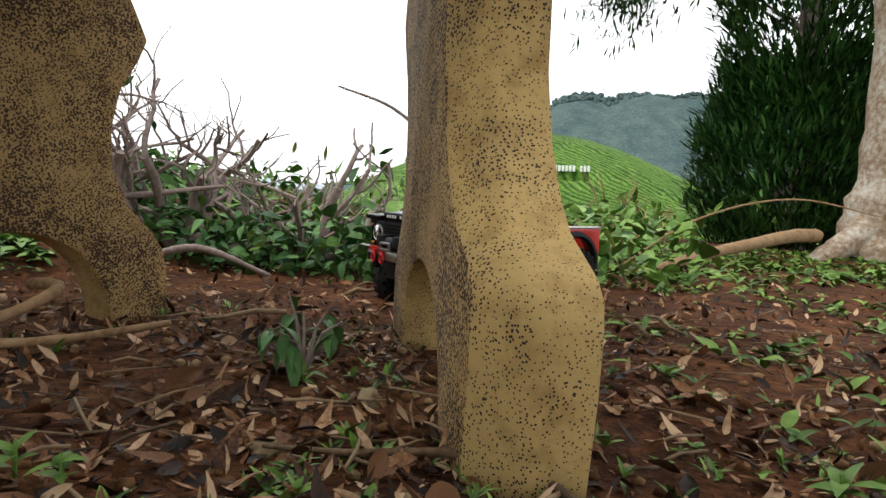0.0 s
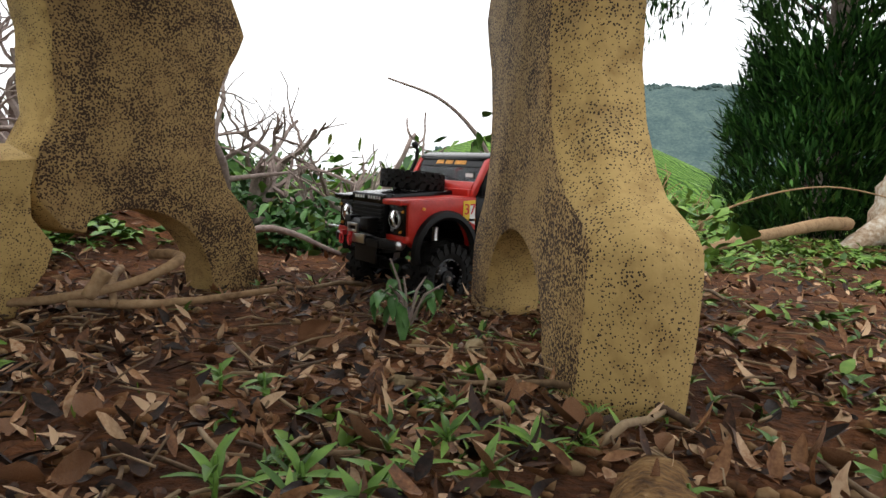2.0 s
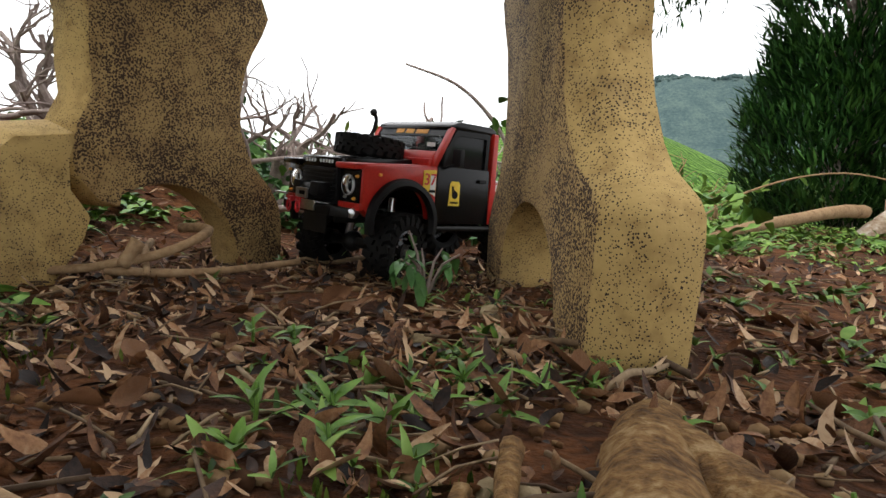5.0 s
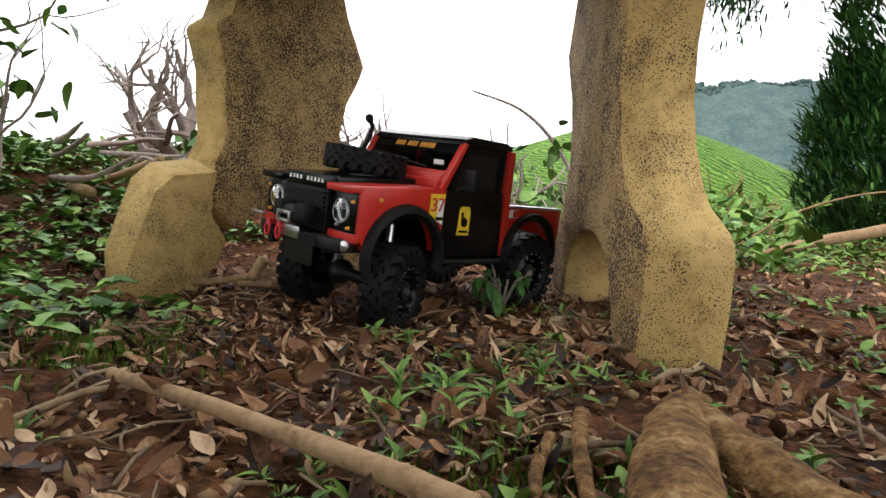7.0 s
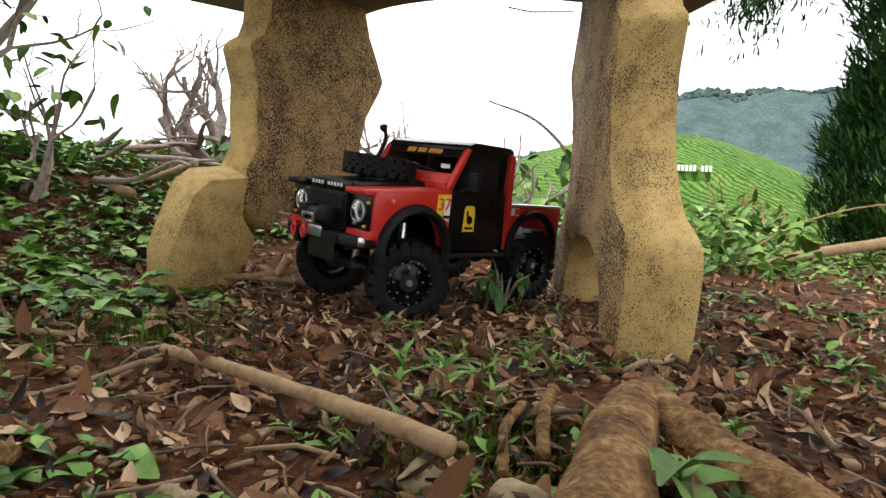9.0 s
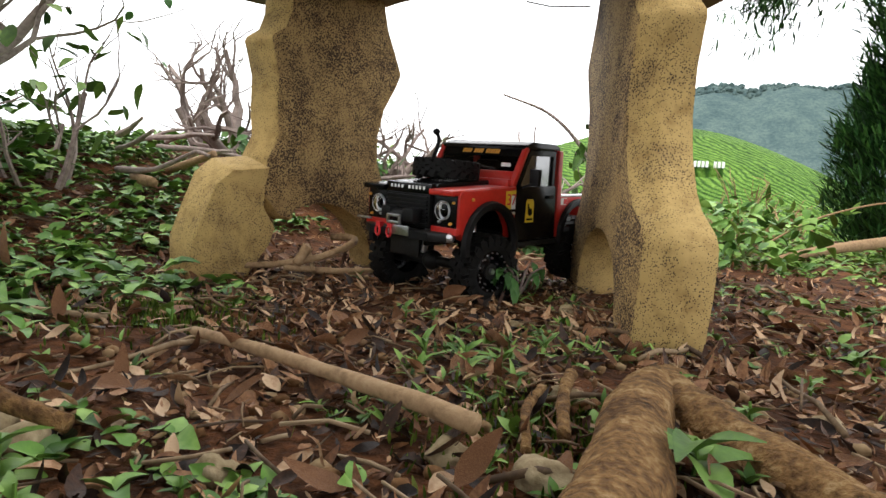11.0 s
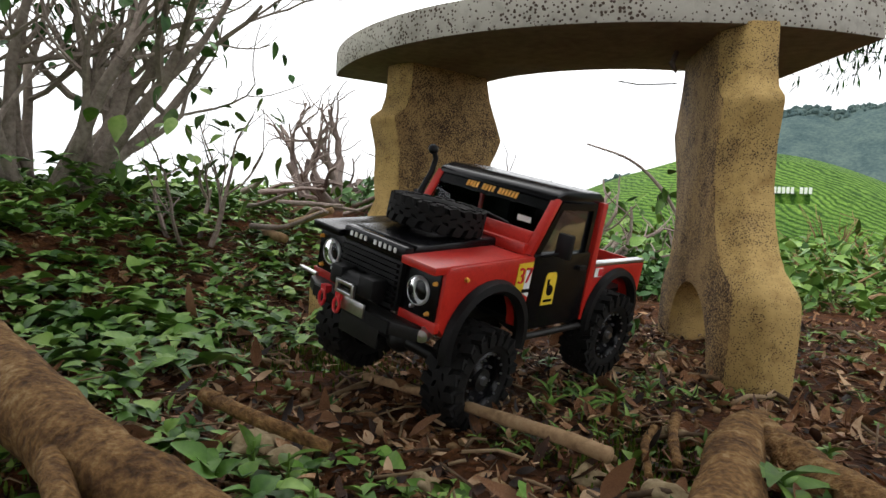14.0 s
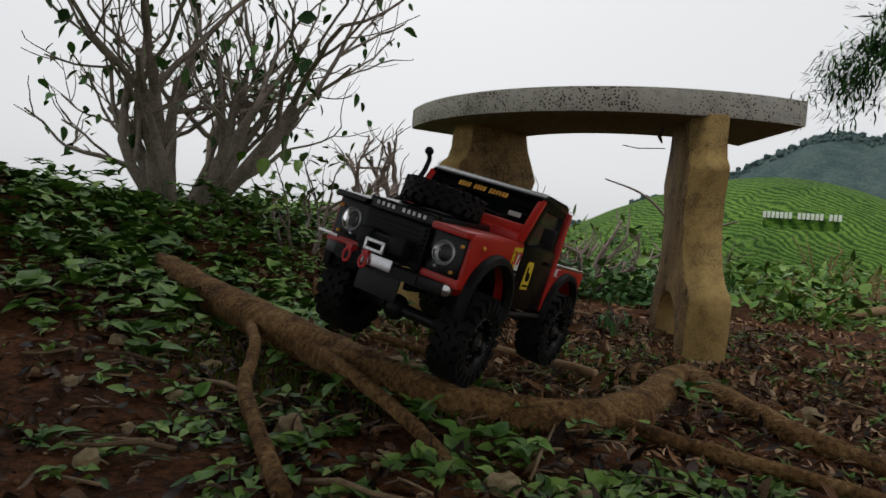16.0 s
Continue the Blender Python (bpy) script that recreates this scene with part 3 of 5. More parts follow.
        for dz, dy, mat in ((0.0125, 0.0225, M_ORANGE), (-0.018, 0.017, M_ORANGE), (-0.0165, -0.006, M_CHROME)):
            ind = Mesh()
            ind.lathe([(0.0, 0.005), (0.0018, 0.0045), (0.0026, 0.0)], 12, Matrix.Translation((0.1945, s * (0.0672 + dy * 0.9), 0.132 + dz)) @ Matrix.Rotation(radians(-90), 4, "Z"))
            part("indicator_lamp", ind, mat, t, smooth=True)
        rep = Mesh()
        rep.lathe([(0, 0.0045), (0.0022, 0.004), (0.0028, 0)], 10, Matrix.Translation((0.165, s * 0.0945, 0.149)) @ Matrix.Rotation(radians(0 if s > 0 else 180), 4, "Z"))
        part("side_repeater", rep, M_ORANGE, t, "small orange side repeater", smooth=True)
        part("wing_panel", box((0.1935, s * 0.0705, 0.1035), (0.007, 0.05, 0.010)), M_RED, t, "red panel under the headlight", bevel=0.001)
    # bonnet, grille and nose
    hood = Mesh()
    hood.slab([(0.192, 0.1585), (0.186, 0.1685), (0.062, 0.1755), (0.062, 0.1605)], -0.047, 0.047, lambda u, v, w: (u, w, v))
    part("bonnet", hood, M_BLACK, t, "glossy black bonnet", bevel=0.004)
    for s in (1, -1):
        part("wing_top", box((0.126, s * 0.0705, 0.1612), (0.132, 0.046, 0.008), Matrix.Translation((0, 0, 0)) @ Matrix.Rotation(0.045, 4, "Y") @ Matrix.Translation((0.0073, 0, 0.0057))), M_RED if s > 0 else M_BLACK, t, "wing top panel beside the bonnet", bevel=0.002)
    bar = part("nose_band", box((0.1955, 0, 0.1605), (0.012, 0.094, 0.015)), M_BLACK, t, "black bonnet front edge", bevel=0.003)
    for i, (c, w, h) in enumerate(letters(0.074, 0.0046, 10, 0.55)):
        if i != 4:
            part("lettering_bar", box((0.2020, c, 0.1615), (0.0012, w, h)), M_WHITE, bar)
    grille = part("grille", box((0.1945, 0, 0.128), (0.012, 0.09, 0.05)), M_PLASTIC, t, "black slatted grille", bevel=0.002)
    for k in range(8):
        part("grille_slat", box((0.2015, 0, 0.109 + 0.0056 * k), (0.006, 0.084, 0.0026)), M_PLASTIC, grille)
    # bumper, winch, hooks
    bumper = Mesh()
    bumper.slab([(0.207, -0.085), (0.2185, -0.06), (0.2185, 0.06), (0.207, 0.085), (0.197, 0.085), (0.197, -0.085)], 0.088, 0.101, lambda u, v, w: (u, v, w))
    b = part("front_bumper", bumper, M_STEEL, t, "dark steel front bumper", bevel=0.002)
    part("bumper_face", box((0.2195, 0.0, 0.0945), (0.003, 0.118, 0.0115)), M_PLASTIC, b)
    part("winch_plate", box((0.2215, 0.004, 0.0985), (0.003, 0.042, 0.014)), M_CHROME, b, "scuffed silver winch plate", bevel=0.001)
    part("bumper_end", box((0.214, -0.080, 0.109), (0.005, 0.030, 0.003)), M_CHROME, b, "bright bumper edge", bevel=0.0008)
    winch = part("winch", Mesh_along(((0.212, -0.026, 0.119), (0.212, 0.032, 0.119)), 0.0105), M_PLASTIC, t, "black winch drum and motor", smooth=True)
    part("motor_housing", box((0.212, 0.022, 0.122), (0.022, 0.022, 0.020)), M_PLASTIC, winch, bevel=0.003)
    part("motor_housing", box((0.212, -0.024, 0.122), (0.022, 0.018, 0.020)), M_PLASTIC, winch, bevel=0.003)
    roller = Mesh()
    roller.box((0.226, -0.002, 0.1095), (0.004, 0.026, 0.004))
    roller.box((0.226, -0.002, 0.1195), (0.004, 0.026, 0.004))
    roller.box((0.226, -0.014, 0.1145), (0.004, 0.004, 0.014))
    roller.box((0.226, 0.010, 0.1145), (0.004, 0.004, 0.014))
    part("fairlead", roller, M_CHROME, winch, "silver roller fairlead", bevel=0.0008)
    for y, mat in ((-0.036, M_REDPLASTIC), (-0.012, M_REDPLASTIC)):
        hook = Mesh()
        loop = [(0.226, y + 0.0045 * math.cos(a), 0.094 + 0.0075 * math.sin(a)) for a in [2 * math.pi * k / 12 for k in range(13)]]
        hook.tube(loop, [0.0018] * 13, 6)
        hook.box((0.222, y, 0.103), (0.008, 0.008, 0.008))
        part("tow_hook", hook, mat, b, "bright red tow hook", smooth=True)
    fog = Mesh()
    fog.lathe([(0, 0.010), (0.006, 0.009), (0.0075, 0.0), (0.005, -0.008)], 14, Matrix.Translation((0.196, 0.083, 0.0945)) @ Matrix.Rotation(radians(-60), 4, "Z"))
    part("fog_lamp", fog, M_CHROME, t, "small chromed lamp at the bumper end", smooth=True)
    part("skid_plate", box((0.203, 0, 0.0745), (0.002, 0.06, 0.03), Matrix.Translation((0, 0, 0)) @ Matrix.Rotation(0.0, 4, "Y")), M_STEEL, t, "dark perforated skid plate", bevel=0.0008)
    # cab
    screen = Mesh()
    screen.slab([(0.062, 0.171), (0.0595, 0.171), (0.0275, 0.2255), (0.030, 0.2255)], -0.081, 0.081, lambda u, v, w: (u, w, v))
    part("windscreen", screen, M_GLASS, t, "tinted windscreen")
    part("screen_bottom", box((0.0645, 0, 0.172), (0.010, 0.17, 0.012)), M_RED, t, "red scuttle below the windscreen", bevel=0.002)
    scut = Mesh()
    scut.slab([(0.066, 0.166), (0.063, 0.178), (0.054, 0.19), (0.050, 0.19), (0.058, 0.166)], -0.0815, 0.0815, lambda u, v, w: (u, w, v))
    part("scuttle", scut, M_RED, t, "red lower windscreen frame", bevel=0.001)
    part("wiper", Mesh_along(((0.058, 0.05, 0.1925), (0.052, 0.01, 0.196)), 0.0012), M_PLASTIC, t)
    part("wiper", Mesh_along(((0.058, -0.02, 0.1925), (0.052, -0.06, 0.196)), 0.0012), M_PLASTIC, t)
    slope = Matrix.Translation((0.0325, 0, 0.2195)) @ Matrix.Rotation(radians(-30.5), 4, "Y")
    band = part("sun_strip", box((0, 0, 0), (0.004, 0.166, 0.016), slope), M_BLACK, t, "black sun strip with orange print")
    for i, (c, w, h) in enumerate(letters(0.078, 0.0075, 16)):
        if i not in (4, 9):
            part("lettering_bar", box((0.0024, c, -0.0005), (0.001, w, h), slope), M_ORANGE, band)
    roof = Mesh()
    roof.slab([(-0.068, 0.222), (-0.068, 0.231), (-0.055, 0.2365), (0.015, 0.2375), (0.031, 0.232), (0.035, 0.2245)], -0.0885, 0.0885, lambda u, v, w: (u, w, v))
    part("roof", roof, M_BLACK, t, "glossy black cab roof", bevel=0.005)
    back = side_panel([(-0.060, 0.09), (-0.060, 0.224), (-0.066, 0.224), (-0.068, 0.09)], -0.079, 0.079)
    part("cab_back", back, M_BLACK, t, "black cab rear wall")
    part("cab_floor", box((0.0, 0, 0.09), (0.12, 0.158, 0.006)), M_PLASTIC, t)
    dash = part("dashboard", box((0.046, 0, 0.166), (0.022, 0.158, 0.018)), M_PLASTIC, t, bevel=0.003)
    for s in (1, -1):
        seat = part("seat", box((-0.018, s * 0.042, 0.125), (0.044, 0.05, 0.05)), M_PLASTIC, t, "black seat", bevel=0.005)
        part("headrest", box((-0.038, s * 0.042, 0.178), (0.014, 0.044, 0.056)), M_PLASTIC, seat, bevel=0.005)
    wheel = Mesh()
    ring = [(0.024 + 0.004 * math.sin(a), 0.042 + 0.016 * math.cos(a), 0.178 + 0.016 * math.sin(a)) for a in [2 * math.pi * k / 16 for k in range(17)]]
    wheel.tube(ring, [0.002] * 17, 6)
    part("steering_wheel", wheel, M_PLASTIC, t, smooth=True)
    # bed
    part("bed_floor", box((-0.128, 0, 0.108), (0.124, 0.158, 0.005)), M_PLASTIC, t, "black bed floor")
    part("tailgate", box((-0.1905, 0, 0.124), (0.005, 0.158, 0.05)), M_RED, t, "red tailgate", bevel=0.001)
    # snorkel on the right wing
    sn = Mesh()
    sn.tube([(0.09, -0.102, 0.15), (0.078, -0.103, 0.168), (0.058, -0.099, 0.18), (0.036, -0.098, 0.222), (0.033, -0.098, 0.238), (0.038, -0.098, 0.247)], [0.0045, 0.0045, 0.004, 0.0036, 0.0034, 0.0034], 8)
    blob(sn, Vector((0.040, -0.098, 0.249)), 0.0065, random.Random(2), 2, rough=0.05)
    part("snorkel", sn, M_PLASTIC, t, "black snorkel with a ram head", smooth=True)
    # spare wheel on the bonnet
    spare = new("spare_wheel", tyre_mesh().data("spare_wheel", M_RUBBER, True))
    spare.data.set_sharp_from_angle(angle=radians(50))
    spare.parent = tagged(t)
    tagged(spare, "knobbly black spare tyre lying on the bonnet")
    spare.matrix_basis = pose(0.110, -0.008, 0.188, 90, -4, 0) @ Matrix.Diagonal((0.96, 0.68, 0.96, 1))
    # stickers
    st = part("race_sticker", side_panel([(0.0625, 0.1235), (0.0625, 0.162), (0.087, 0.1605), (0.087, 0.134)], 0.0958, 0.0966), M_YELLOW, t, "yellow and white race number sticker")
    part("sticker_patch", side_panel([(0.063, 0.1235), (0.063, 0.155), (0.0735, 0.1545), (0.0735, 0.1285)], 0.0966, 0.0969), M_WHITE, st)
    part("sticker_bar", box((0.0695, 0.0971, 0.131), (0.012, 0.0006, 0.004)), M_BLACK, st)
    num = bpy.data.curves.new("race_number", "FONT")
    num.body, num.size, num.extrude, num.align_x, num.align_y = "37", 0.024, 0.0004, "CENTER", "CENTER"
    num.materials.append(M_REDPLASTIC)
    no = new("race_number", num)
    no.parent = st
    no.matrix_basis = pose(0.0745, 0.0975, 0.147, 90, 0, 180)
    ds = part("door_sticker", side_panel([(0.0105, 0.1105), (0.0115, 0.143), (0.0145, 0.1475), (0.029, 0.1475), (0.032, 0.143), (0.033, 0.1105)], 0.0947, 0.0955), M_YELLOW, t, "yellow door sticker with a dark emblem")
    part("emblem", side_panel(arc(0.021, 0.127, 0.006, 0, 345, 14) + [(0.0285, 0.14), (0.024, 0.14)], 0.0955, 0.0959), M_BLACK, ds)
    part("emblem_bar", box((0.0217, 0.0958, 0.1155), (0.016, 0.0005, 0.003)), M_BLACK, ds)
    fl = part("rear_sticker", box((-0.0765, 0.0962, 0.142), (0.018, 0.0008, 0.011)), M_WHITE, t, "small white and red flag sticker")
    part("flag_stripe", box((-0.080, 0.0968, 0.142), (0.009, 0.0006, 0.009)), M_REDPLASTIC, fl)
    fl = part("screen_sticker", box((0.0475, 0.062, 0.200), (0.0008, 0.018, 0.006), None), M_WHITE, t)
    # chassis
    for s in (1, -1):
        part("chassis_rail", box((0.0, s * 0.03, 0.083), (0.38, 0.008, 0.014)), M_STEEL, t, bevel=0.001)
    for x, z in ((WB, FRONT_Z), (-WB, REAR_Z)):
        axle = part("axle", Mesh_along(((x, -0.07, z), (x, 0.07, z)), 0.008), M_STEEL, t, "dark axle", smooth=True)
        pumpkin = Mesh()
        blob(pumpkin, Vector((x, -0.018, z)), 0.017, random.Random(1), 2, rough=0.05)
        part("differential", pumpkin, M_STEEL, axle, smooth=True)
        for s in (1, -1):
            shock = Mesh()
            shock.tube([(x - 0.014, s * 0.052, z + 0.005), (x - 0.022, s * 0.045, 0.115)], [0.0055, 0.0055], 8)
            part("shock_absorber", shock, M_CHROME, axle, "silver shock absorber", smooth=True)
    part("gearbox", box((0.0, 0, 0.078), (0.09, 0.045, 0.03)), M_PLASTIC, t, bevel=0.004)
    wheels = []
    for x, z, front in ((WB, FRONT_Z, True), (-WB, REAR_Z, False)):
        for s in (1, -1):
            wheels.append((build_wheel("wheel", t, (x, s * TRACK, z), s), (x, s * TRACK, z), front))
    return t, wheels


def Mesh_along(ends, r):
    m = Mesh()
    m.tube(list(ends), [r, r], 12)
    return m


TRUCK, WHEELS = build_truck()
TRUCK_ROWS = [
    (0, pose(0.102, 1.607, -0.019, -1.4, 0.2, -129.9)),
    (0.5, pose(0.066, 1.565, -0.014, -2.9, 1.9, -135.6)),
    (1, pose(0.040, 1.532, -0.012, -3.8, 2.1, -133.1)),
    (1.5, pose(0.007, 1.501, -0.011, -2.8, 1.7, -130.3)),
    (2, pose(-0.028, 1.464, -0.015, -1.9, 1.3, -127.5)),
    (2.5, pose(-0.044, 1.437, -0.014, -2.1, 0.3, -128.0)),
    (3, pose(-0.051, 1.422, -0.013, -3.0, 1.0, -126.2)),
    (3.5, pose(-0.050, 1.414, -0.014, -2.6, -0.1, -126.9)),
    (5.8, pose(-0.122, 1.124, 0.002, -2.6, -1.4, -115.6)),
    (6, pose(-0.121, 1.047, 0.004, -1.8, 0.8, -114.1)),
    (6.5, pose(-0.125, 1.018, 0.003, -4.5, -1.9, -115.0)),
    (7, pose(-0.126, 1.014, 0.002, -5.2, -2.1, -115.3)),
    (7.5, pose(-0.127, 1.013, 0.001, -5.0, -2.3, -114.9)),
    (8, pose(-0.122, 1.010, 0.006, -3.6, -1.9, -115.6)),
    (8.5, pose(-0.125, 1.017, 0.007, -3.8, -1.6, -115.6)),
    (9, pose(-0.124, 1.019, 0.010, -3.7, -0.6, -115.4)),
    (9.2, pose(-0.126, 1.018, 0.007, -3.3, -1.6, -115.5)),
    (11.3, pose(-0.084, 1.135, 0.007, -1.0, 2.8, -107.1)),
    (11.5, pose(-0.090, 1.131, 0.004, -2.0, 2.1, -104.6)),
    (12, pose(-0.098, 1.106, 0.004, -2.7, 0.6, -102.6)),
    (12.5, pose(-0.100, 0.979, 0.012, -1.7, 0.2, -102.7)),
    (13, pose(-0.099, 0.847, 0.008, -2.7, 1.5, -104.9)),
    (13.5, pose(-0.093, 0.734, 0.019, -8.0, 2.1, -107.0)),
    (14, pose(-0.081, 0.632, 0.027, -11.1, 1.2, -105.1)),
    (14.5, pose(-0.079, 0.529, 0.028, -8.8, -0.6, -100.8)),
    (15, pose(-0.062, 0.429, 0.033, -8.3, -1.3, -98.0)),
    (15.5, pose(-0.042, 0.332, 0.046, -9.9, -2.5, -96.0)),
    (16, pose(-0.030, 0.253, 0.063, -12.1, -6.2, -90.1)),
]
STEER = [(0, 0), (5.8, 22), (7.6, 26), (8.1, -27), (9.2, -27), (9.8, -10), (11.3, -4), (12.5, -3), (13, 6), (14, 5), (15, 12), (16, 4)]


# ---- plants, litter and stones ----
def leaf_template(n=5, width=0.27):
    """A pointed leaf of length 1 along x, folded along its midrib."""
    st = [i / n for i in range(n + 1)]
    verts, faces = [], []
    for x in st:
        w = width * math.sin(math.pi * min(1, x * 0.93 + 0.035)) ** 0.8 * (1.15 - 0.5 * x)
        verts += [(x, -w, 0), (x, 0, 0), (x, w, 0)]
    for i in range(n):
        a = 3 * i
        faces += [(a, a + 3, a + 4, a + 1), (a + 1, a + 4, a + 5, a + 2)]
    return np.array(verts, float), faces


LEAF, LEAF_F = leaf_template()
LANCE, LANCE_F = leaf_template(4, 0.14)
ROUND, ROUND_F = leaf_template(5, 0.43)
SPRAY, SPRAY_F = leaf_template(2, 0.10)


def leaf_verts(shape, size, m, curl, fold, twist, rng):
    v = shape.copy()
    x = v[:, 0]
    z = curl * x * x + fold * np.abs(v[:, 1]) + 0.06 * np.sin(5 * x + rng.uniform(0, 6)) * v[:, 1] / 0.4
    y = v[:, 1] * (1 - 0.25 * abs(curl))
    c, s = np.cos(twist * x), np.sin(twist * x)
    q = np.stack([x * (1 - 0.2 * abs(curl)), y * c - z * s, y * s + z * c], 1) * size
    r = np.array(m.to_3x3())
    return q @ r.T + np.array(m.translation)


def add_leaf(mesh, shape, faces, size, m, rng, curl=0.0, fold=0.25, twist=0.0):
    mesh.add(leaf_verts(shape, size, m, curl, fold, twist, rng).tolist(), faces)


def turn(rng, x, y, z, flat=0.5):
    return pose(x, y, z, rng.gauss(0, 28 * flat), rng.gauss(-6, 26 * flat), rng.uniform(0, 360))


def scatter_litter():
    rng = random.Random(11)
    litter = Mesh()
    shaded = Mesh()
    for _ in range(23000):
        if rng.random() < 0.72:
            x, y = rng.gauss(0.05, 0.55), rng.gauss(0.62, 0.5)
        else:
            x, y = rng.uniform(-2.0, 2.0), rng.uniform(-0.9, 2.8)
        if y > 3 or y < -1.0:
            continue
        s = rng.choice((0.006, 0.008, 0.011, 0.014, 0.018, 0.024))
        if math.hypot(x - 0.24, y - 0.05) < 0.22 and s > 0.04:
            s = 0.03
        if y > 0.3 and noise.noise((x * 5.5, y * 5.5, 31)) > 0.22 and rng.random() < 0.75:
            continue
        z = near_height(x, y) + rng.uniform(0.001, 0.007)
        shape, faces = rng.choice(((LEAF, LEAF_F), (LEAF, LEAF_F), (LANCE, LANCE_F)))
        # Leaves nearer than about y 0.2 get the colour with shade painted in.
        add_leaf(shaded if y < 0.2 + 0.1 * noise.noise((x * 3, y * 3, 5)) else litter, shape, faces, s, turn(rng, x, y, z, 0.62), rng, rng.uniform(-0.6, 0.9), rng.uniform(-0.3, 0.8), rng.uniform(-1.0, 1.0))
    solid("leaf_litter", litter, M_DEAD, "thick brown litter of dry curled leaves on the soil", "leaf litter", kind="stuff")
    solid("shaded_leaf_litter", shaded, M_SHADED, "dark brown leaf litter below the root, shade painted into its colour", "leaf litter", kind="stuff")
    # the larger single leaves
    shapes = []
    for k in range(10):
        one = Mesh()
        sh, fa = ((LEAF, LEAF_F), (LEAF, LEAF_F), (ROUND, ROUND_F))[k % 3]
        add_leaf(one, sh, fa, 1.0, Matrix.Identity(4), rng, rng.uniform(-0.4, 0.75), rng.uniform(0.0, 0.9), rng.uniform(-0.9, 0.9))
        me = one.data("dead_leaf", M_DEAD, True)
        shapes.append(me)
    for k in range(250):
        x, y = rng.uniform(-0.55, 0.6), rng.uniform(0.16, 1.15)
        if math.hypot(x - 0.22, y - 0.2) < 0.12:
            continue
        s = rng.choice((0.013, 0.017, 0.022, 0.028, 0.034))
        ob = tagged(new("dead_leaf", shapes[k % 10]), "dry curled brown leaf lying on the soil", "leaf", "fallen leaves in front of the bench")
        ob.matrix_world = turn(rng, x, y, near_height(x, y) + rng.uniform(0.003, 0.009), 0.8) @ Matrix.Scale(s, 4)
    for x, y, z, s, r in ((-0.56, 0.62, 0.075, 0.09, (60, -35, 200)), (0.15, 0.36, 0.02, 0.036, (30, -30, 70)), (-0.05, 0.58, 0.02, 0.036, (55, -15, 20)), (0.09, 0.66, 0.018, 0.042, (70, 5, 170))):
        ob = tagged(new("dead_leaf", shapes[1]), "large pale brown leaf propped up on the litter", "leaf", "fallen leaves in front of the bench")
        ob.matrix_world = pose(x, y, near_height(x, y) + 0.012, *r) @ Matrix.Scale(s, 4)
    straw = Mesh()
    for _ in range(1500):
        x, y = rng.gauss(0.0, 0.6), rng.gauss(0.6, 0.55)
        z = near_height(x, y) + rng.uniform(0.002, 0.012)
        a, l = rng.uniform(0, 6.3), rng.uniform(0.012, 0.06)
        d = Vector((math.cos(a), math.sin(a), rng.uniform(-0.15, 0.2))) * l
        p = Vector((x, y, z))
        straw.tube([p, p + d * 0.5 + Vector((rng.uniform(-1, 1), rng.uniform(-1, 1), rng.uniform(0, 1))) * 0.004, p + d], [rng.uniform(0.0006, 0.0016)] * 3, 4)
    for _ in range(40):
        x, y = rng.uniform(-0.9, 0.9), rng.uniform(-0.3, 1.6)
        a, l = rng.uniform(0, 6.3), rng.uniform(0.06, 0.2)
        p = Vector((x, y, near_height(x, y) + 0.006))
        q = p + Vector((math.cos(a), math.sin(a), 0)) * l
        q.z = near_height(q.x, q.y) + 0.012
        r = rng.uniform(0.0018, 0.004)
        straw.tube([p, p.lerp(q, 0.35) + Vector((0, 0, 0.006)), p.lerp(q, 0.7), q], [r, r, r * 0.8, r * 0.5], 6, 0.15, rng)
    solid("dry_twigs", straw, M_STRAW, "small dry twigs and stalks strewn over the litter", "twigs", kind="stuff")
    grit = Mesh()
    for _ in range(2600):
        x, y = rng.gauss(0.1, 0.5), rng.gauss(0.55, 0.5)
        r = rng.choice((0.0025, 0.0035, 0.005, 0.007))
        blob(grit, Vector((x, y, near_height(x, y) + r * 0.4)), r, rng, 1, (1, rng.uniform(0.7, 1), 0.7))
    solid("gravel", grit, noisy("soil_crumbs", [(0.2, (0.05, 0.022, 0.01)), (0.5, (0.17, 0.085, 0.035)), (0.85, (0.32, 0.22, 0.12))], 40, 0.95, 5, 0.4, 0.002, island=0.7, spec=0.15), "reddish soil crumbs and fine gravel", "gravel", kind="stuff")


def stones():
    rng = random.Random(5)
    spots = [(-0.056, -0.022, 0.032), (-0.231, -0.028, 0.020), (-0.025, -0.004, 0.018), (0.064, -0.02, 0.014), (0.26, 0.02, 0.018), (0.195, -0.02, 0.024), (-0.13, -0.2, 0.020), (-0.3, 0.08, 0.022),
             (0.176, 0.54, 0.024), (0.19, 0.40, 0.030), (0.13, 0.405, 0.022), (-0.14, 0.31, 0.040), (-0.1, 0.305, 0.026), (-0.235, 0.6, 0.016), (0.42, 0.5, 0.035), (0.36, 0.62, 0.02), (0.02, 0.33, 0.02),
             (-0.33, -0.1, 0.018), (-0.42, 0.02, 0.02), (-0.19, -0.12, 0.014), (0.09, 0.95, 0.02), (0.05, 0.84, 0.018)]
    for x, y, r in spots:
        r *= 0.66
        m = Mesh()
        blob(m, Vector((0, 0, 0)), r, rng, 3, (1.0, rng.uniform(0.65, 0.95), rng.uniform(0.5, 0.75)), 0.45)
        ob = solid("stone", m, M_ROCK, "pale ochre stone half sunk in the litter", "stone", "stones on the ground")
        ob.matrix_world = pose(x, y, near_height(x, y) + r * 0.22, 0, 0, rng.uniform(0, 360))


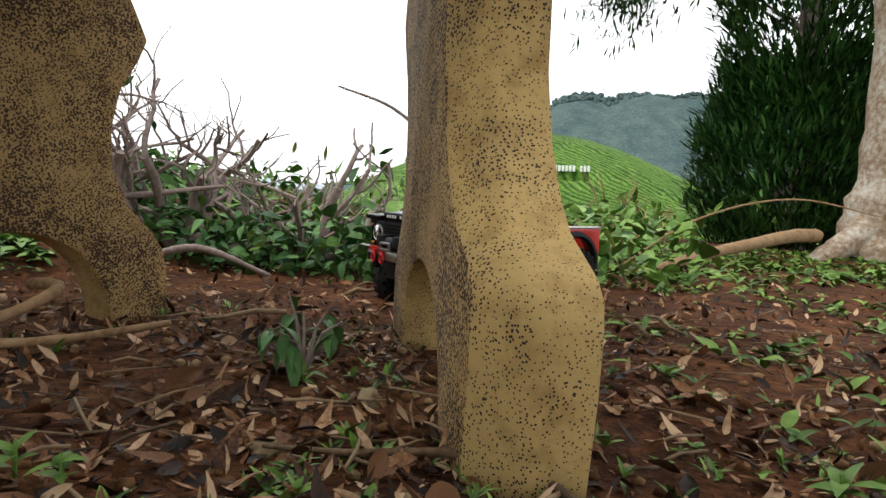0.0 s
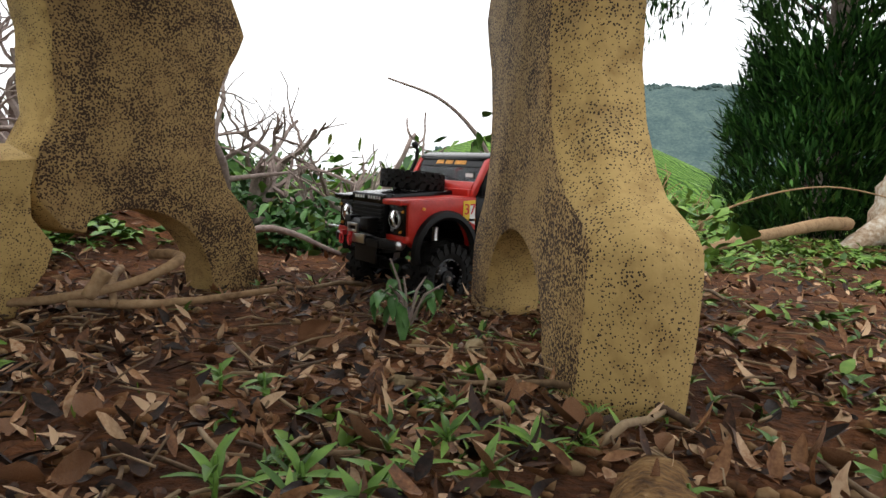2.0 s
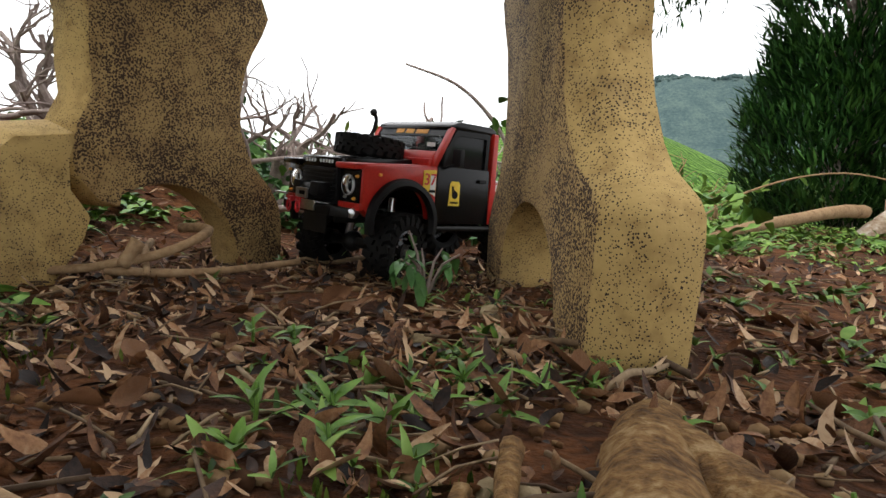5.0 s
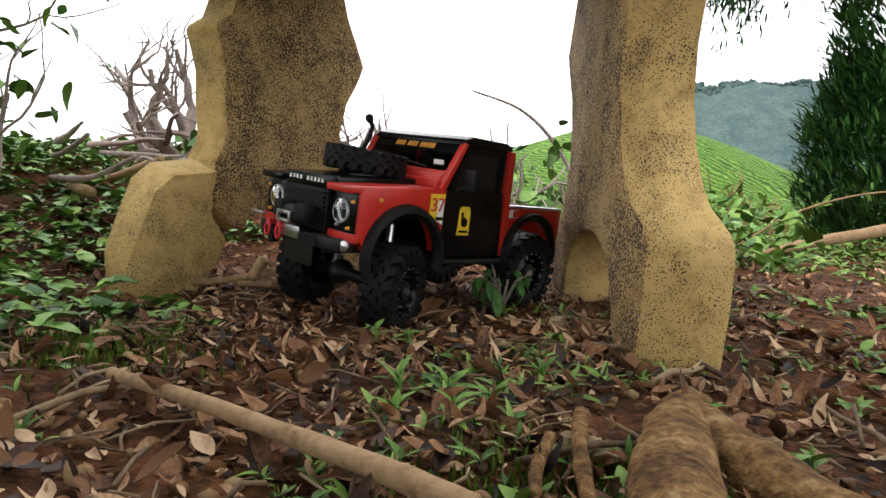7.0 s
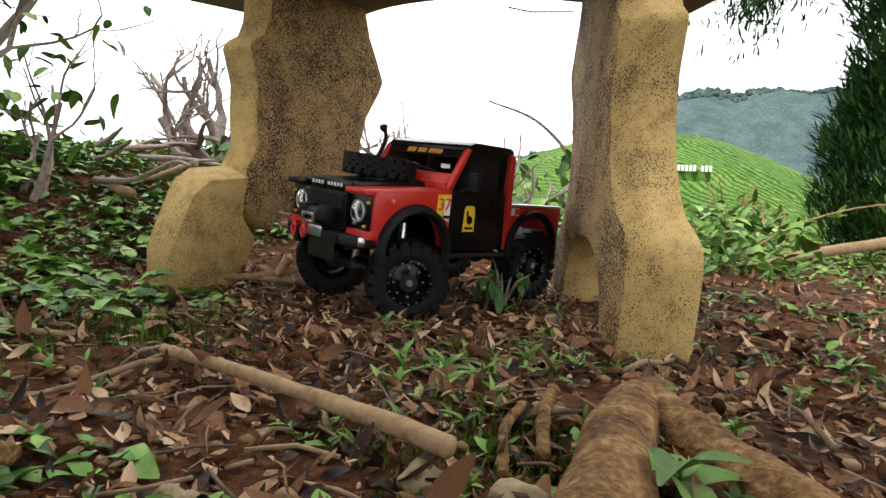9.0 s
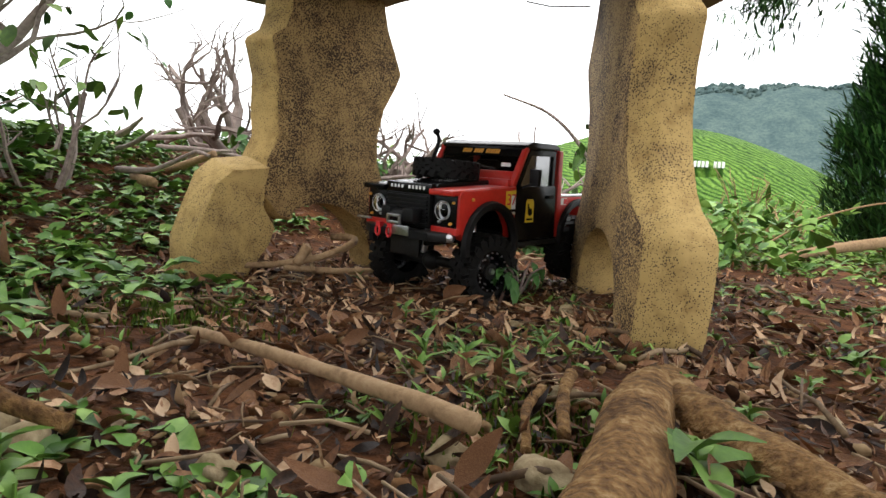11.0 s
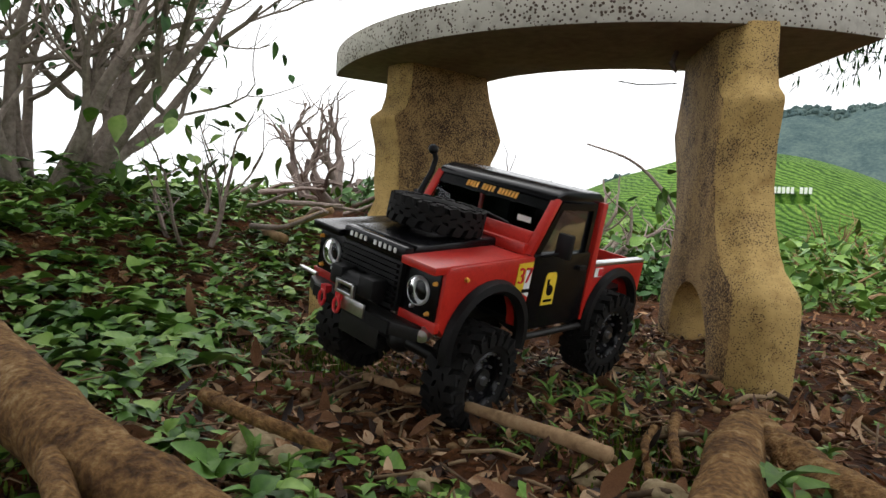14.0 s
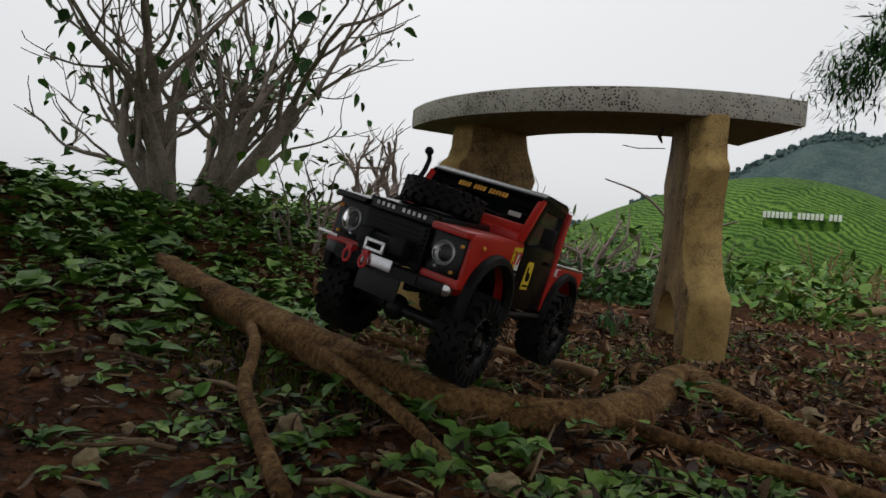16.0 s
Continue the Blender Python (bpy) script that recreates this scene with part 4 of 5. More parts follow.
def smooth_path(pts, n=6):
    """Catmull-Rom through the points."""
    p = [Vector(q) for q in pts]
    p = [p[0] * 2 - p[1]] + p + [p[-1] * 2 - p[-2]]
    out = []
    for a, b, c, d in zip(p, p[1:], p[2:], p[3:]):
        for k in range(n):
            t = k / n
            out.append(0.5 * ((2 * b) + (c - a) * t + (2 * a - 5 * b + 4 * c - d) * t * t + (3 * b - 3 * c + d - a) * t ** 3))
    return out + [p[-2]]


def limb(name, pts, r0, r1, mat, label, category, group="", n=12, bumpy=0.08, seed=1, m=None):
    rng = random.Random(seed)
    q = smooth_path(pts)
    k = len(q) - 1
    mesh = m or Mesh()
    mesh.tube(q, [(r0 + (r1 - r0) * i / k) * (1 + 0.16 * noise.noise((i * 0.45, seed, 0))) for i in range(k + 1)], n, bumpy, rng)
    return mesh if m else solid(name, mesh, mat, label, category, group)


def roots():
    g = "roots across the ground"
    limb("tree_root", [(-1.15, 0.5, 0.06), (-0.85, 0.385, 0.085), (-0.58, 0.285, 0.070), (-0.362, 0.215, 0.055), (-0.174, 0.168, 0.037), (-0.049, 0.155, 0.020), (0.075, 0.155, 0.010), (0.185, 0.215, 0.008), (0.228, 0.36, 0.008), (0.226, 0.52, 0.010), (0.232, 0.63, 0.0), (0.243, 0.72, -0.02)],
         0.033, 0.023, M_ROOT, "thick brown surface root winding across the soil", "root", g, 16, 0.06, 3)
    limb("tree_root", [(0.232, 0.64, -0.004), (0.28, 0.54, 0.004), (0.345, 0.44, 0.006), (0.45, 0.35, 0.0), (0.62, 0.27, -0.012)], 0.027, 0.012, M_ROOT, "mossy brown root branching off beside the bench leg", "root", g, 12, 0.07, 8)
    limb("tree_root", [(-0.36, 0.2, 0.05), (-0.245, 0.104, 0.05), (-0.198, 0.054, 0.035), (-0.15, 0.0, 0.02), (-0.052, -0.073, 0.01), (0.058, -0.15, 0.0)], 0.008, 0.009, M_ROOT, "thin brown root running down from the thick root", "root", g, 9, 0.1, 5)
    limb("tree_root", [(-0.22, 0.18, 0.04), (-0.125, 0.126, 0.04), (-0.043, 0.092, 0.028), (0.01, 0.07, 0.018), (0.093, 0.021, 0.008), (0.18, -0.05, -0.004)], 0.010, 0.008, M_ROOT, "thin brown root running down from the thick root", "root", g, 9, 0.1, 6)
    limb("tree_root", [(0.16, 0.27, 0.016), (0.24, 0.235, 0.010), (0.33, 0.22, 0.006), (0.5, 0.2, 0.0), (0.75, 0.16, -0.02)], 0.010, 0.008, M_ROOT, "thin brown root running down from the thick root", "root", g, 9, 0.1, 9)
    limb("tree_root", [(0.42, 2.2, -0.01), (0.62, 2.5, 0.03), (0.85, 2.85, 0.055), (1.05, 3.1, 0.08), (1.2, 3.3, 0.08)], 0.013, 0.028, M_STICK, "long pale root running to the pale tree", "root", g, 12, 0.06, 10)
    limb("dry_stick", [(-0.165, 0.512, 0.019), (-0.06, 0.48, 0.023), (0.04, 0.447, 0.025), (0.10, 0.425, 0.027), (0.142, 0.41, 0.026)], 0.0048, 0.0072, M_STICK, "straight pale dry stick lying on the litter", "stick", "", 12, 0.03, 4)
    limb("dry_twig", [(0.168, 0.575, 0.02), (0.175, 0.51, 0.022), (0.19, 0.44, 0.018)], 0.0055, 0.0045, M_ROOT, "short brown twig lying on the soil", "twig", "short twigs", 8, 0.1, 14)
    limb("dry_twig", [(0.155, 0.53, 0.018), (0.158, 0.47, 0.02), (0.172, 0.42, 0.012)], 0.004, 0.0035, M_ROOT, "short brown twig lying on the soil", "twig", "short twigs", 8, 0.1, 15)
    limb("dry_twig", [(-0.17, 0.28, 0.05), (-0.1, 0.27, 0.045), (-0.04, 0.285, 0.03)], 0.007, 0.005, M_ROOT, "short brown twig lying on the soil", "twig", "short twigs", 8, 0.1, 16)
    b = limb("", [(-0.52, 0.94, 0.012), (-0.44, 0.93, 0.012), (-0.38, 0.95, 0.02), (-0.325, 0.985, 0.035), (-0.30, 1.03, 0.055), (-0.325, 1.07, 0.06), (-0.37, 1.08, 0.058)], 0.005, 0.007, M_STICK, "", "", n=9, bumpy=0.08, m=Mesh())
    limb("", [(-0.38, 0.95, 0.014), (-0.31, 0.99, 0.01), (-0.25, 1.04, 0.014), (-0.2, 1.1, 0.02)], 0.006, 0.004, M_STICK, "", "", n=9, bumpy=0.08, m=b)
    limb("", [(-0.36, 0.955, 0.02), (-0.345, 0.965, 0.05)], 0.008, 0.009, M_STICK, "", "", n=9, bumpy=0.05, m=b)
    limb("", [(-0.45, 1.12, 0.03), (-0.38, 1.02, 0.03), (-0.33, 0.96, 0.012)], 0.006, 0.004, M_STICK, "", "", n=7, bumpy=0.08, m=b)
    solid("gnarled_branch", b, M_STICK, "gnarled pale branch lying before the broken bench leg", "branch")
    limb("cut_log", [(-1.0, 1.22, 0.13), (-0.9, 1.13, 0.135), (-0.8, 1.08, 0.13)], 0.013, 0.011, M_STICK, "short pale cut log on the bank", "log", "cut logs", 10, 0.06, 17)
    limb("cut_log", [(-1.05, 1.35, 0.15), (-0.93, 1.3, 0.17), (-0.82, 1.28, 0.2)], 0.010, 0.009, M_STICK, "short pale cut log on the bank", "log", "cut logs", 10, 0.06, 18)
    rng = random.Random(21)
    for k in range(16):
        x, y = rng.uniform(-1.6, -0.55), rng.uniform(1.1, 1.9)
        a = rng.uniform(-0.6, 0.6)
        l = rng.uniform(0.15, 0.4)
        z = near_height(x, y) + 0.03
        limb("dead_branch", [(x, y, z), (x + l * 0.5 * math.cos(a), y + l * 0.5 * math.sin(a), z + rng.uniform(0, 0.05)), (x + l * math.cos(a), y + l * math.sin(a), z + rng.uniform(-0.02, 0.05))],
             rng.uniform(0.005, 0.012), 0.004, M_TWIG, "dead grey branch lying behind the bench", "branch", "dead branches behind the bench", 7, 0.12, 30 + k)
    moss = Mesh()
    for _ in range(3600):
        c = rng.choice(((-0.32, 0.56, 0.07), (-0.27, 0.62, 0.06), (-0.38, 0.63, 0.06), (-0.3, 0.11, 0.07), (-0.2, 0.1, 0.06), (0.17, 0.44, 0.05), (0.17, 0.5, 0.04), (-0.45, 0.2, 0.06), (-0.02, 0.14, 0.05), (0.1, 0.13, 0.04)))
        x, y = rng.gauss(c[0], c[2]), rng.gauss(c[1], c[2] * 0.7)
        p = Vector((x, y, near_height(x, y)))
        add_leaf(moss, LANCE, LANCE_F, rng.uniform(0.006, 0.013), Matrix.Translation(p) @ pose(0, 0, 0, rng.uniform(-30, 30), rng.uniform(-110, -60), rng.uniform(0, 360)), rng)
    solid("moss", moss, M_MOSS, "tufts of yellow-green moss beside the root", "moss", kind="stuff")


def rosette(mesh, x, y, z, rng, count, size, shape, faces, up=40, spread=1.0):
    a0 = rng.uniform(0, 360)
    for k in range(count):
        s = size * rng.uniform(0.65, 1.15)
        add_leaf(mesh, shape, faces, s, pose(x, y, z, rng.gauss(0, 14), -rng.uniform(up * 0.35, up * 1.3), a0 + 360 * k / count + rng.gauss(0, 16)), rng, rng.uniform(-0.75, -0.2), rng.uniform(0.1, 0.6), rng.uniform(-0.4, 0.4))


def ground_cover():
    rng = random.Random(31)
    low = Mesh()
    for _ in range(3600):
        x, y = rng.uniform(0.22, 2.3), rng.uniform(0.62, 3.6)
        if x < 0.42 and y < 1.3 and rng.random() < 0.8:
            continue
        if noise.noise((x * 2.2, y * 2.2, 2)) < -0.12 and y < 2.2:
            continue
        sh, fa = ((LANCE, LANCE_F), (LEAF, LEAF_F))[rng.random() < 0.6]
        rosette(low, x, y, near_height(x, y) + 0.003, rng, rng.choice((2, 3, 4)), rng.uniform(0.015, 0.034) + 0.010 * (y > 2), sh, fa, 45)
    for _ in range(1300):
        x, y = rng.gauss(0.02, 0.42), rng.gauss(0.62, 0.35)
        if abs(x - 0.24) < 0.03 and y < 0.3:
            continue
        if noise.noise((x * 4, y * 4, 12)) < 0.02:
            continue
        sh, fa = ((LANCE, LANCE_F), (LEAF, LEAF_F))[rng.random() < 0.4]
        rosette(low, x, y, near_height(x, y) + 0.004, rng, rng.choice((3, 4, 5)), rng.uniform(0.008, 0.022), sh, fa, 60)
    for _ in range(700):
        x, y = rng.gauss(0.3, 0.25), rng.gauss(0.02, 0.12)
        if noise.noise((x * 5, y * 5, 22)) < -0.05 or math.hypot(x - 0.3, y + 0.25) < 0.16:
            continue
        rosette(low, x, y, near_height(x, y) + 0.004, rng, rng.choice((3, 4)), rng.uniform(0.012, 0.024), ROUND, ROUND_F, 40)
    solid("ground_weeds", low, M_GREEN, "low light-green weeds and clover covering the soil", "weeds", kind="stuff")
    bank = Mesh()
    for _ in range(7600):
        x, y = rng.uniform(-2.3, -0.25), rng.uniform(-0.3, 1.5)
        thin = step((-x - 0.22) / 0.4) * step((y + 0.15 - 0.35 * (x + 0.6)) / 0.4)
        if rng.random() > thin * 0.95 or (x > -0.62 and y > 0.82):
            continue
        if x > -0.8 and -0.05 < y - (0.2 - 0.48 * (x + 0.37)) < 0.05 and rng.random() < 0.9:
            continue
        big = rng.random() < 0.5
        rosette(bank, x, y, near_height(x, y) + rng.uniform(0.0, 0.03), rng, rng.choice((3, 4, 5)), (rng.uniform(0.03, 0.052) if big else rng.uniform(0.015, 0.028)) * (0.9 if y < 0.6 else 0.68), ROUND if big else LEAF, ROUND_F if big else LEAF_F, 38)
    for _ in range(420):
        x, y = rng.uniform(-0.62, 0.1), rng.uniform(-0.22, 0.36)
        if noise.noise((x * 5, y * 5, 2)) < -0.05 or abs(y - (0.11 - 0.3 * (x + 0.1))) < 0.04:
            continue
        rosette(bank, x, y, near_height(x, y) + 0.004, rng, rng.choice((2, 3)), rng.uniform(0.014, 0.026), ROUND, ROUND_F, 40)
    for _ in range(150):
        x, y = rng.gauss(-1.18, 0.26), rng.gauss(0.78, 0.2)
        rosette(bank, x, y, near_height(x, y) + rng.uniform(0.0, 0.10), rng, 4, rng.uniform(0.03, 0.05), LEAF, LEAF_F, 45)
    for _ in range(130):
        u = rng.random()
        x = -0.75 + 0.95 * u
        y = 0.37 - 0.27 * u + rng.choice((-1, 1)) * rng.uniform(0.035, 0.075)
        rosette(bank, x, y, near_height(x, y) + rng.uniform(0.0, 0.025), rng, 3, rng.uniform(0.016, 0.032), ROUND, ROUND_F, 40)
    solid("bank_weeds", bank, M_BANKGREEN, "broad-leaved green weeds covering the bank", "weeds", kind="stuff")
    hedge = Mesh()
    for _ in range(4600):
        x = rng.uniform(-2.8, 0.55)
        y = rng.uniform(1.75, 3.0) + 0.15 * noise.noise((x * 2, 1, 1))
        if x > -0.9 and y < 2.0 and rng.random() < 0.5:
            continue
        top = (0.17 if x > -0.9 else 0.04) + 0.09 * noise.noise((x * 1.7, y * 1.7, 3)) 
        z = ground_height(x, y) + rng.uniform(0, max(0.05, top))
        sh, fa = ((LEAF, LEAF_F), (ROUND, ROUND_F), (LANCE, LANCE_F))[rng.randrange(3)]
        add_leaf(hedge, sh, fa, rng.uniform(0.025, 0.06), pose(x, y, z, rng.gauss(0, 40), rng.uniform(-50, 40), rng.uniform(0, 360)), rng, rng.uniform(-0.6, 0.1), rng.uniform(0, 0.6))
    solid("undergrowth", hedge, M_BANKGREEN, "tangled green undergrowth behind the bench", "undergrowth", kind="stuff")
    shade = Mesh()
    for _ in range(2600):
        x, y = rng.uniform(-1.1, 0.12), rng.uniform(1.72, 2.25)
        z = near_height(x, y) + rng.uniform(0.0, 0.13 + 0.05 * noise.noise((x * 4, y * 4, 6)))
        add_leaf(shade, LEAF, LEAF_F, rng.uniform(0.025, 0.05), pose(x, y, z, rng.gauss(0, 40), rng.uniform(-40, 50), rng.uniform(0, 360)), rng, rng.uniform(-0.6, 0.1), rng.uniform(0, 0.6))
    solid("low_shrubbery", shade, M_DARKGREEN, "low dark green shrubbery behind the bench", "undergrowth", kind="stuff")
    tea = Mesh()
    for _ in range(4200):
        x, y = rng.uniform(-3, 7), rng.uniform(3.8, 9.5)
        z = ground_height(x, y) + rng.uniform(0, 0.22)
        add_leaf(tea, LANCE, LANCE_F, rng.uniform(0.06, 0.13), pose(x, y, z, rng.gauss(0, 40), rng.uniform(-80, 10), rng.uniform(0, 360)), rng, rng.uniform(-0.5, 0.1), 0.2)
    solid("tea_bushes", tea, M_GREEN, "light-green tea bushes on the slope behind the bench", "bushes", kind="stuff")


def weed_plants():
    rng = random.Random(41)
    spots = [(-0.25, 0.57, 0.030, 3, ROUND, ROUND_F, 0.03), (0.265, 0.455, 0.078, 8, LEAF, LEAF_F, 0.02), (0.30, 0.56, 0.035, 6, LEAF, LEAF_F, 0.02), (0.02, 0.3, 0.018, 6, ROUND, ROUND_F, 0.01), (-0.06, 0.26, 0.045, 6, LEAF, LEAF_F, 0.03),
             (-0.1, 0.265, 0.04, 6, LEAF, LEAF_F, 0.03), (-0.02, 0.24, 0.035, 5, LEAF, LEAF_F, 0.02), (0.10, 0.60, 0.045, 8, LANCE, LANCE_F, 0.01), (0.06, 0.62, 0.045, 7, LANCE, LANCE_F, 0.01), (0.15, 0.64, 0.05, 8, LANCE, LANCE_F, 0.01),
             (0.17, 0.70, 0.05, 8, LANCE, LANCE_F, 0.01), (0.12, 0.69, 0.045, 7, LANCE, LANCE_F, 0.01), (0.08, 0.57, 0.04, 7, LANCE, LANCE_F, 0.01), (0.03, 0.59, 0.05, 6, LANCE, LANCE_F, 0.02), (0.25, 0.66, 0.03, 7, LANCE, LANCE_F, 0.01),
             (0.20, 0.735, 0.03, 6, LANCE, LANCE_F, 0.01), (-0.06, 0.74, 0.03, 6, LEAF, LEAF_F, 0.02), (-0.02, 0.73, 0.026, 6, ROUND, ROUND_F, 0.02), (0.33, 0.46, 0.03, 6, LEAF, LEAF_F, 0.01), (0.40, 0.42, 0.03, 6, LEAF, LEAF_F, 0.02),
             (0.36, 0.72, 0.035, 6, LEAF, LEAF_F, 0.02), (0.42, 0.85, 0.045, 7, LEAF, LEAF_F, 0.02), (-0.38, 0.72, 0.03, 6, LEAF, LEAF_F, 0.01)]
    for x, y, s, n, sh, fa, h in spots:
        s *= 0.58
        p = thing("weed_plant", "small bright green weed sprouting from the litter", "weed", "weeds sprouting in the litter", pose(x, y, near_height(x, y)))
        stem = Mesh()
        stem.tube([(0, 0, -0.004), (0.002, 0, h * 0.6), (0, 0.002, h + 0.004)], [0.0016, 0.0014, 0.001], 5)
        part("stem", stem, M_GREEN, p)
        leaves = [Mesh() for _ in range(n)]
        a0 = rng.uniform(0, 360)
        for k, m in enumerate(leaves):
            add_leaf(m, sh, fa, s * rng.uniform(0.7, 1.15), pose(0, 0, h * (0.4 + 0.6 * k / n), rng.gauss(0, 12), -rng.uniform(18, 60), a0 + 137 * k), rng, rng.uniform(-0.7, -0.2), rng.uniform(0.1, 0.5))
            part("leaf", m, M_GREEN, p, smooth=True)
    # the leafy seedling standing before the bench's intact leg
    p = thing("seedling", "dusty grey-green seedling with drooping leaves", "seedling", "", pose(0.0, 1.02, near_height(0.0, 1.02)))
    tips = []
    for k in range(7):
        stem = Mesh()
        a = rng.uniform(0, 6.3)
        tip = Vector((0.045 * math.cos(a), 0.03 * math.sin(a), rng.uniform(0.04, 0.085)))
        stem.tube([(0, 0, 0), tip * 0.5 + Vector((0, 0, 0.015)), tip], [0.0025, 0.0018, 0.001], 5)
        part("stem", stem, M_TWIG, p)
        tips.append(tip)
    for t in tips:
        for k in range(4):
            m = Mesh()
            add_leaf(m, LEAF, LEAF_F, rng.uniform(0.022, 0.038), Matrix.Translation(t * rng.uniform(0.6, 1)) @ pose(0, 0, 0, rng.gauss(0, 15), rng.uniform(-10, 60), rng.uniform(0, 360)), rng, -0.5, 0.4)
            part("leaf", m, M_DARKGREEN, p, smooth=True)


def branches(mesh, p, d, length, r, depth, rng, tips, wiggle=0.25, fork=(2, 3), up=0.15, shrink=0.68):
    """A limb that wanders, tapers and forks."""
    pts, radii = [p.copy()], [r]
    n = 5
    for k in range(n):
        d = (d + Vector((rng.gauss(0, wiggle), rng.gauss(0, wiggle), rng.gauss(up, wiggle * 0.6))) * 0.5).normalized()
        p = p + d * (length / n)
        pts.append(p.copy())
        radii.append(r * (1 - 0.42 * (k + 1) / n))
    mesh.tube(pts, radii, 8 if r > 0.012 else 5, 0.07, rng)
    tips.append((pts[2], d, radii[2]))
    tips.append((p, d, radii[-1]))
    if depth <= 0:
        return
    for _ in range(rng.choice(fork)):
        q = pts[rng.randrange(2, n + 1)]
        e = (d + Vector((rng.gauss(0, 0.75), rng.gauss(0, 0.75), rng.gauss(0.1, 0.45)))).normalized()
        branches(mesh, q, e, length * shrink * rng.uniform(0.75, 1.2), radii[-1] * 0.8, depth - 1, rng, tips, wiggle, fork, up, shrink)


def woody(name, label, category, base, stems, length, r, depth, mat, leaf_mat, leaf_count, leaf_size, seed, lean=0.5, fork=(2, 3), wiggle=0.25, up=0.15, drop=(0.02, 0.05), dirs=None):
    rng = random.Random(seed)
    ob = thing(name, label, category, "", pose(*base))
    tips = []
    for k in range(stems):
        m = Mesh()
        a = 2 * math.pi * k / stems + rng.uniform(-0.3, 0.3)
        d = Vector(dirs[k]).normalized() if dirs else Vector((lean * math.cos(a), lean * math.sin(a), 1)).normalized()
        branches(m, Vector((0.05 * math.cos(a), 0.05 * math.sin(a), -0.03)), d, length * rng.uniform(0.8, 1.2), r * rng.uniform(0.6, 1.15), depth, rng, tips, wiggle, fork, up)
        part("stem", m, mat, ob, smooth=True)
    if leaf_count:
        m = Mesh()
        for _ in range(leaf_count):
            p, d, _r = rng.choice(tips)
            q = p + Vector((rng.gauss(0, 0.03), rng.gauss(0, 0.03), rng.gauss(0, 0.03)))
            sh, fa = (LEAF, LEAF_F) if rng.random() < 0.7 else (ROUND, ROUND_F)
            add_leaf(m, sh, fa, leaf_size * rng.uniform(0.6, 1.25), Matrix.Translation(q) @ pose(0, 0, 0, rng.gauss(0, 25), rng.uniform(0, 75), rng.uniform(0, 360)), rng, rng.uniform(-0.4, 0.2), rng.uniform(0, 0.5))
        tagged(part("foliage", m, leaf_mat, ob, smooth=True), kind="stuff")
    return ob


def shrubs():
    woody("shrub", "many-stemmed grey shrub with sparse green leaves on the bank", "shrub", (-1.30, 0.80, 0.2), 16, 0.46, 0.022, 3, M_SHRUBBARK, M_DARKGREEN, 330, 0.042, 7, lean=0.5, wiggle=0.36, fork=(2, 3, 3))
    woody("shrub", "young leafy shrub growing beside the grey shrub", "shrub", (-0.92, 0.92, 0.14), 5, 0.17, 0.006, 2, M_TWIG, M_GREEN, 70, 0.045, 17, lean=0.35)
    woody("shrub", "pruned bare shrub with pale twisted branches", "shrub", (-1.24, 1.9, 0.16), 7, 0.26, 0.026, 3, M_TWIG, M_DARKGREEN, 8, 0.04, 9, lean=0.9, wiggle=0.5, fork=(2, 3))
    woody("shrub", "bare twisted shrub standing behind the broken bench leg", "shrub", (-0.74, 1.88, 0.04), 9, 0.26, 0.020, 3, M_TWIG, M_DARKGREEN, 14, 0.035, 10, lean=0.6, wiggle=0.5)
    woody("shrub", "cut-back shrub with stubby outstretched branches", "shrub", (-0.42, 1.98, 0.03), 12, 0.2, 0.016, 2, M_TWIG, M_DARKGREEN, 12, 0.04, 12, lean=1.3, wiggle=0.35, up=0.1)
    woody("sapling", "leafy sapling tangled with bare arching branches", "sapling", (-0.08, 2.3, 0.0), 6, 0.22, 0.006, 2, M_TWIG, M_GREEN, 90, 0.055, 15, lean=0.5)
    m = Mesh()
    limb("", [(-0.08, 2.28, 0.2), (-0.16, 2.24, 0.33), (-0.26, 2.2, 0.42), (-0.40, 2.15, 0.47)], 0.008, 0.003, M_TWIG, "", "", n=7, m=m)
    limb("", [(-0.08, 2.28, 0.2), (0.05, 2.2, 0.3), (0.12, 2.2, 0.33)], 0.006, 0.003, M_TWIG, "", "", n=6, m=m)
    limb("", [(-0.12, 2.3, -0.02), (-0.08, 2.28, 0.2)], 0.010, 0.008, M_TWIG, "", "", n=7, m=m)
    solid("arching_branch", m, M_TWIG, "bare arching branch behind the bench", "branch")
    for k, (x, y, z, s) in enumerate(((0.42, 3.3, -0.03, 0.2), (0.62, 3.5, -0.03, 0.15), (0.22, 3.1, -0.03, 0.12), (0.3, 2.95, -0.03, 0.1))):
        woody("dry_shrub", "small dry leafless shrub above the tea slope", "shrub", (x, y, z), 6, s, 0.008, 2, M_STICK, M_GREEN, 0, 0.04, 50 + k, lean=0.6, wiggle=0.3)
    m = Mesh()
    limb("", [(0.35, 2.3, -0.02), (0.6, 2.45, 0.14), (0.9, 2.6, 0.21), (1.25, 2.8, 0.16)], 0.004, 0.002, M_STICK, "", "", n=7, m=m)
    solid("arching_branch", m, M_STICK, "thin pale dead branch arching over the root", "branch")


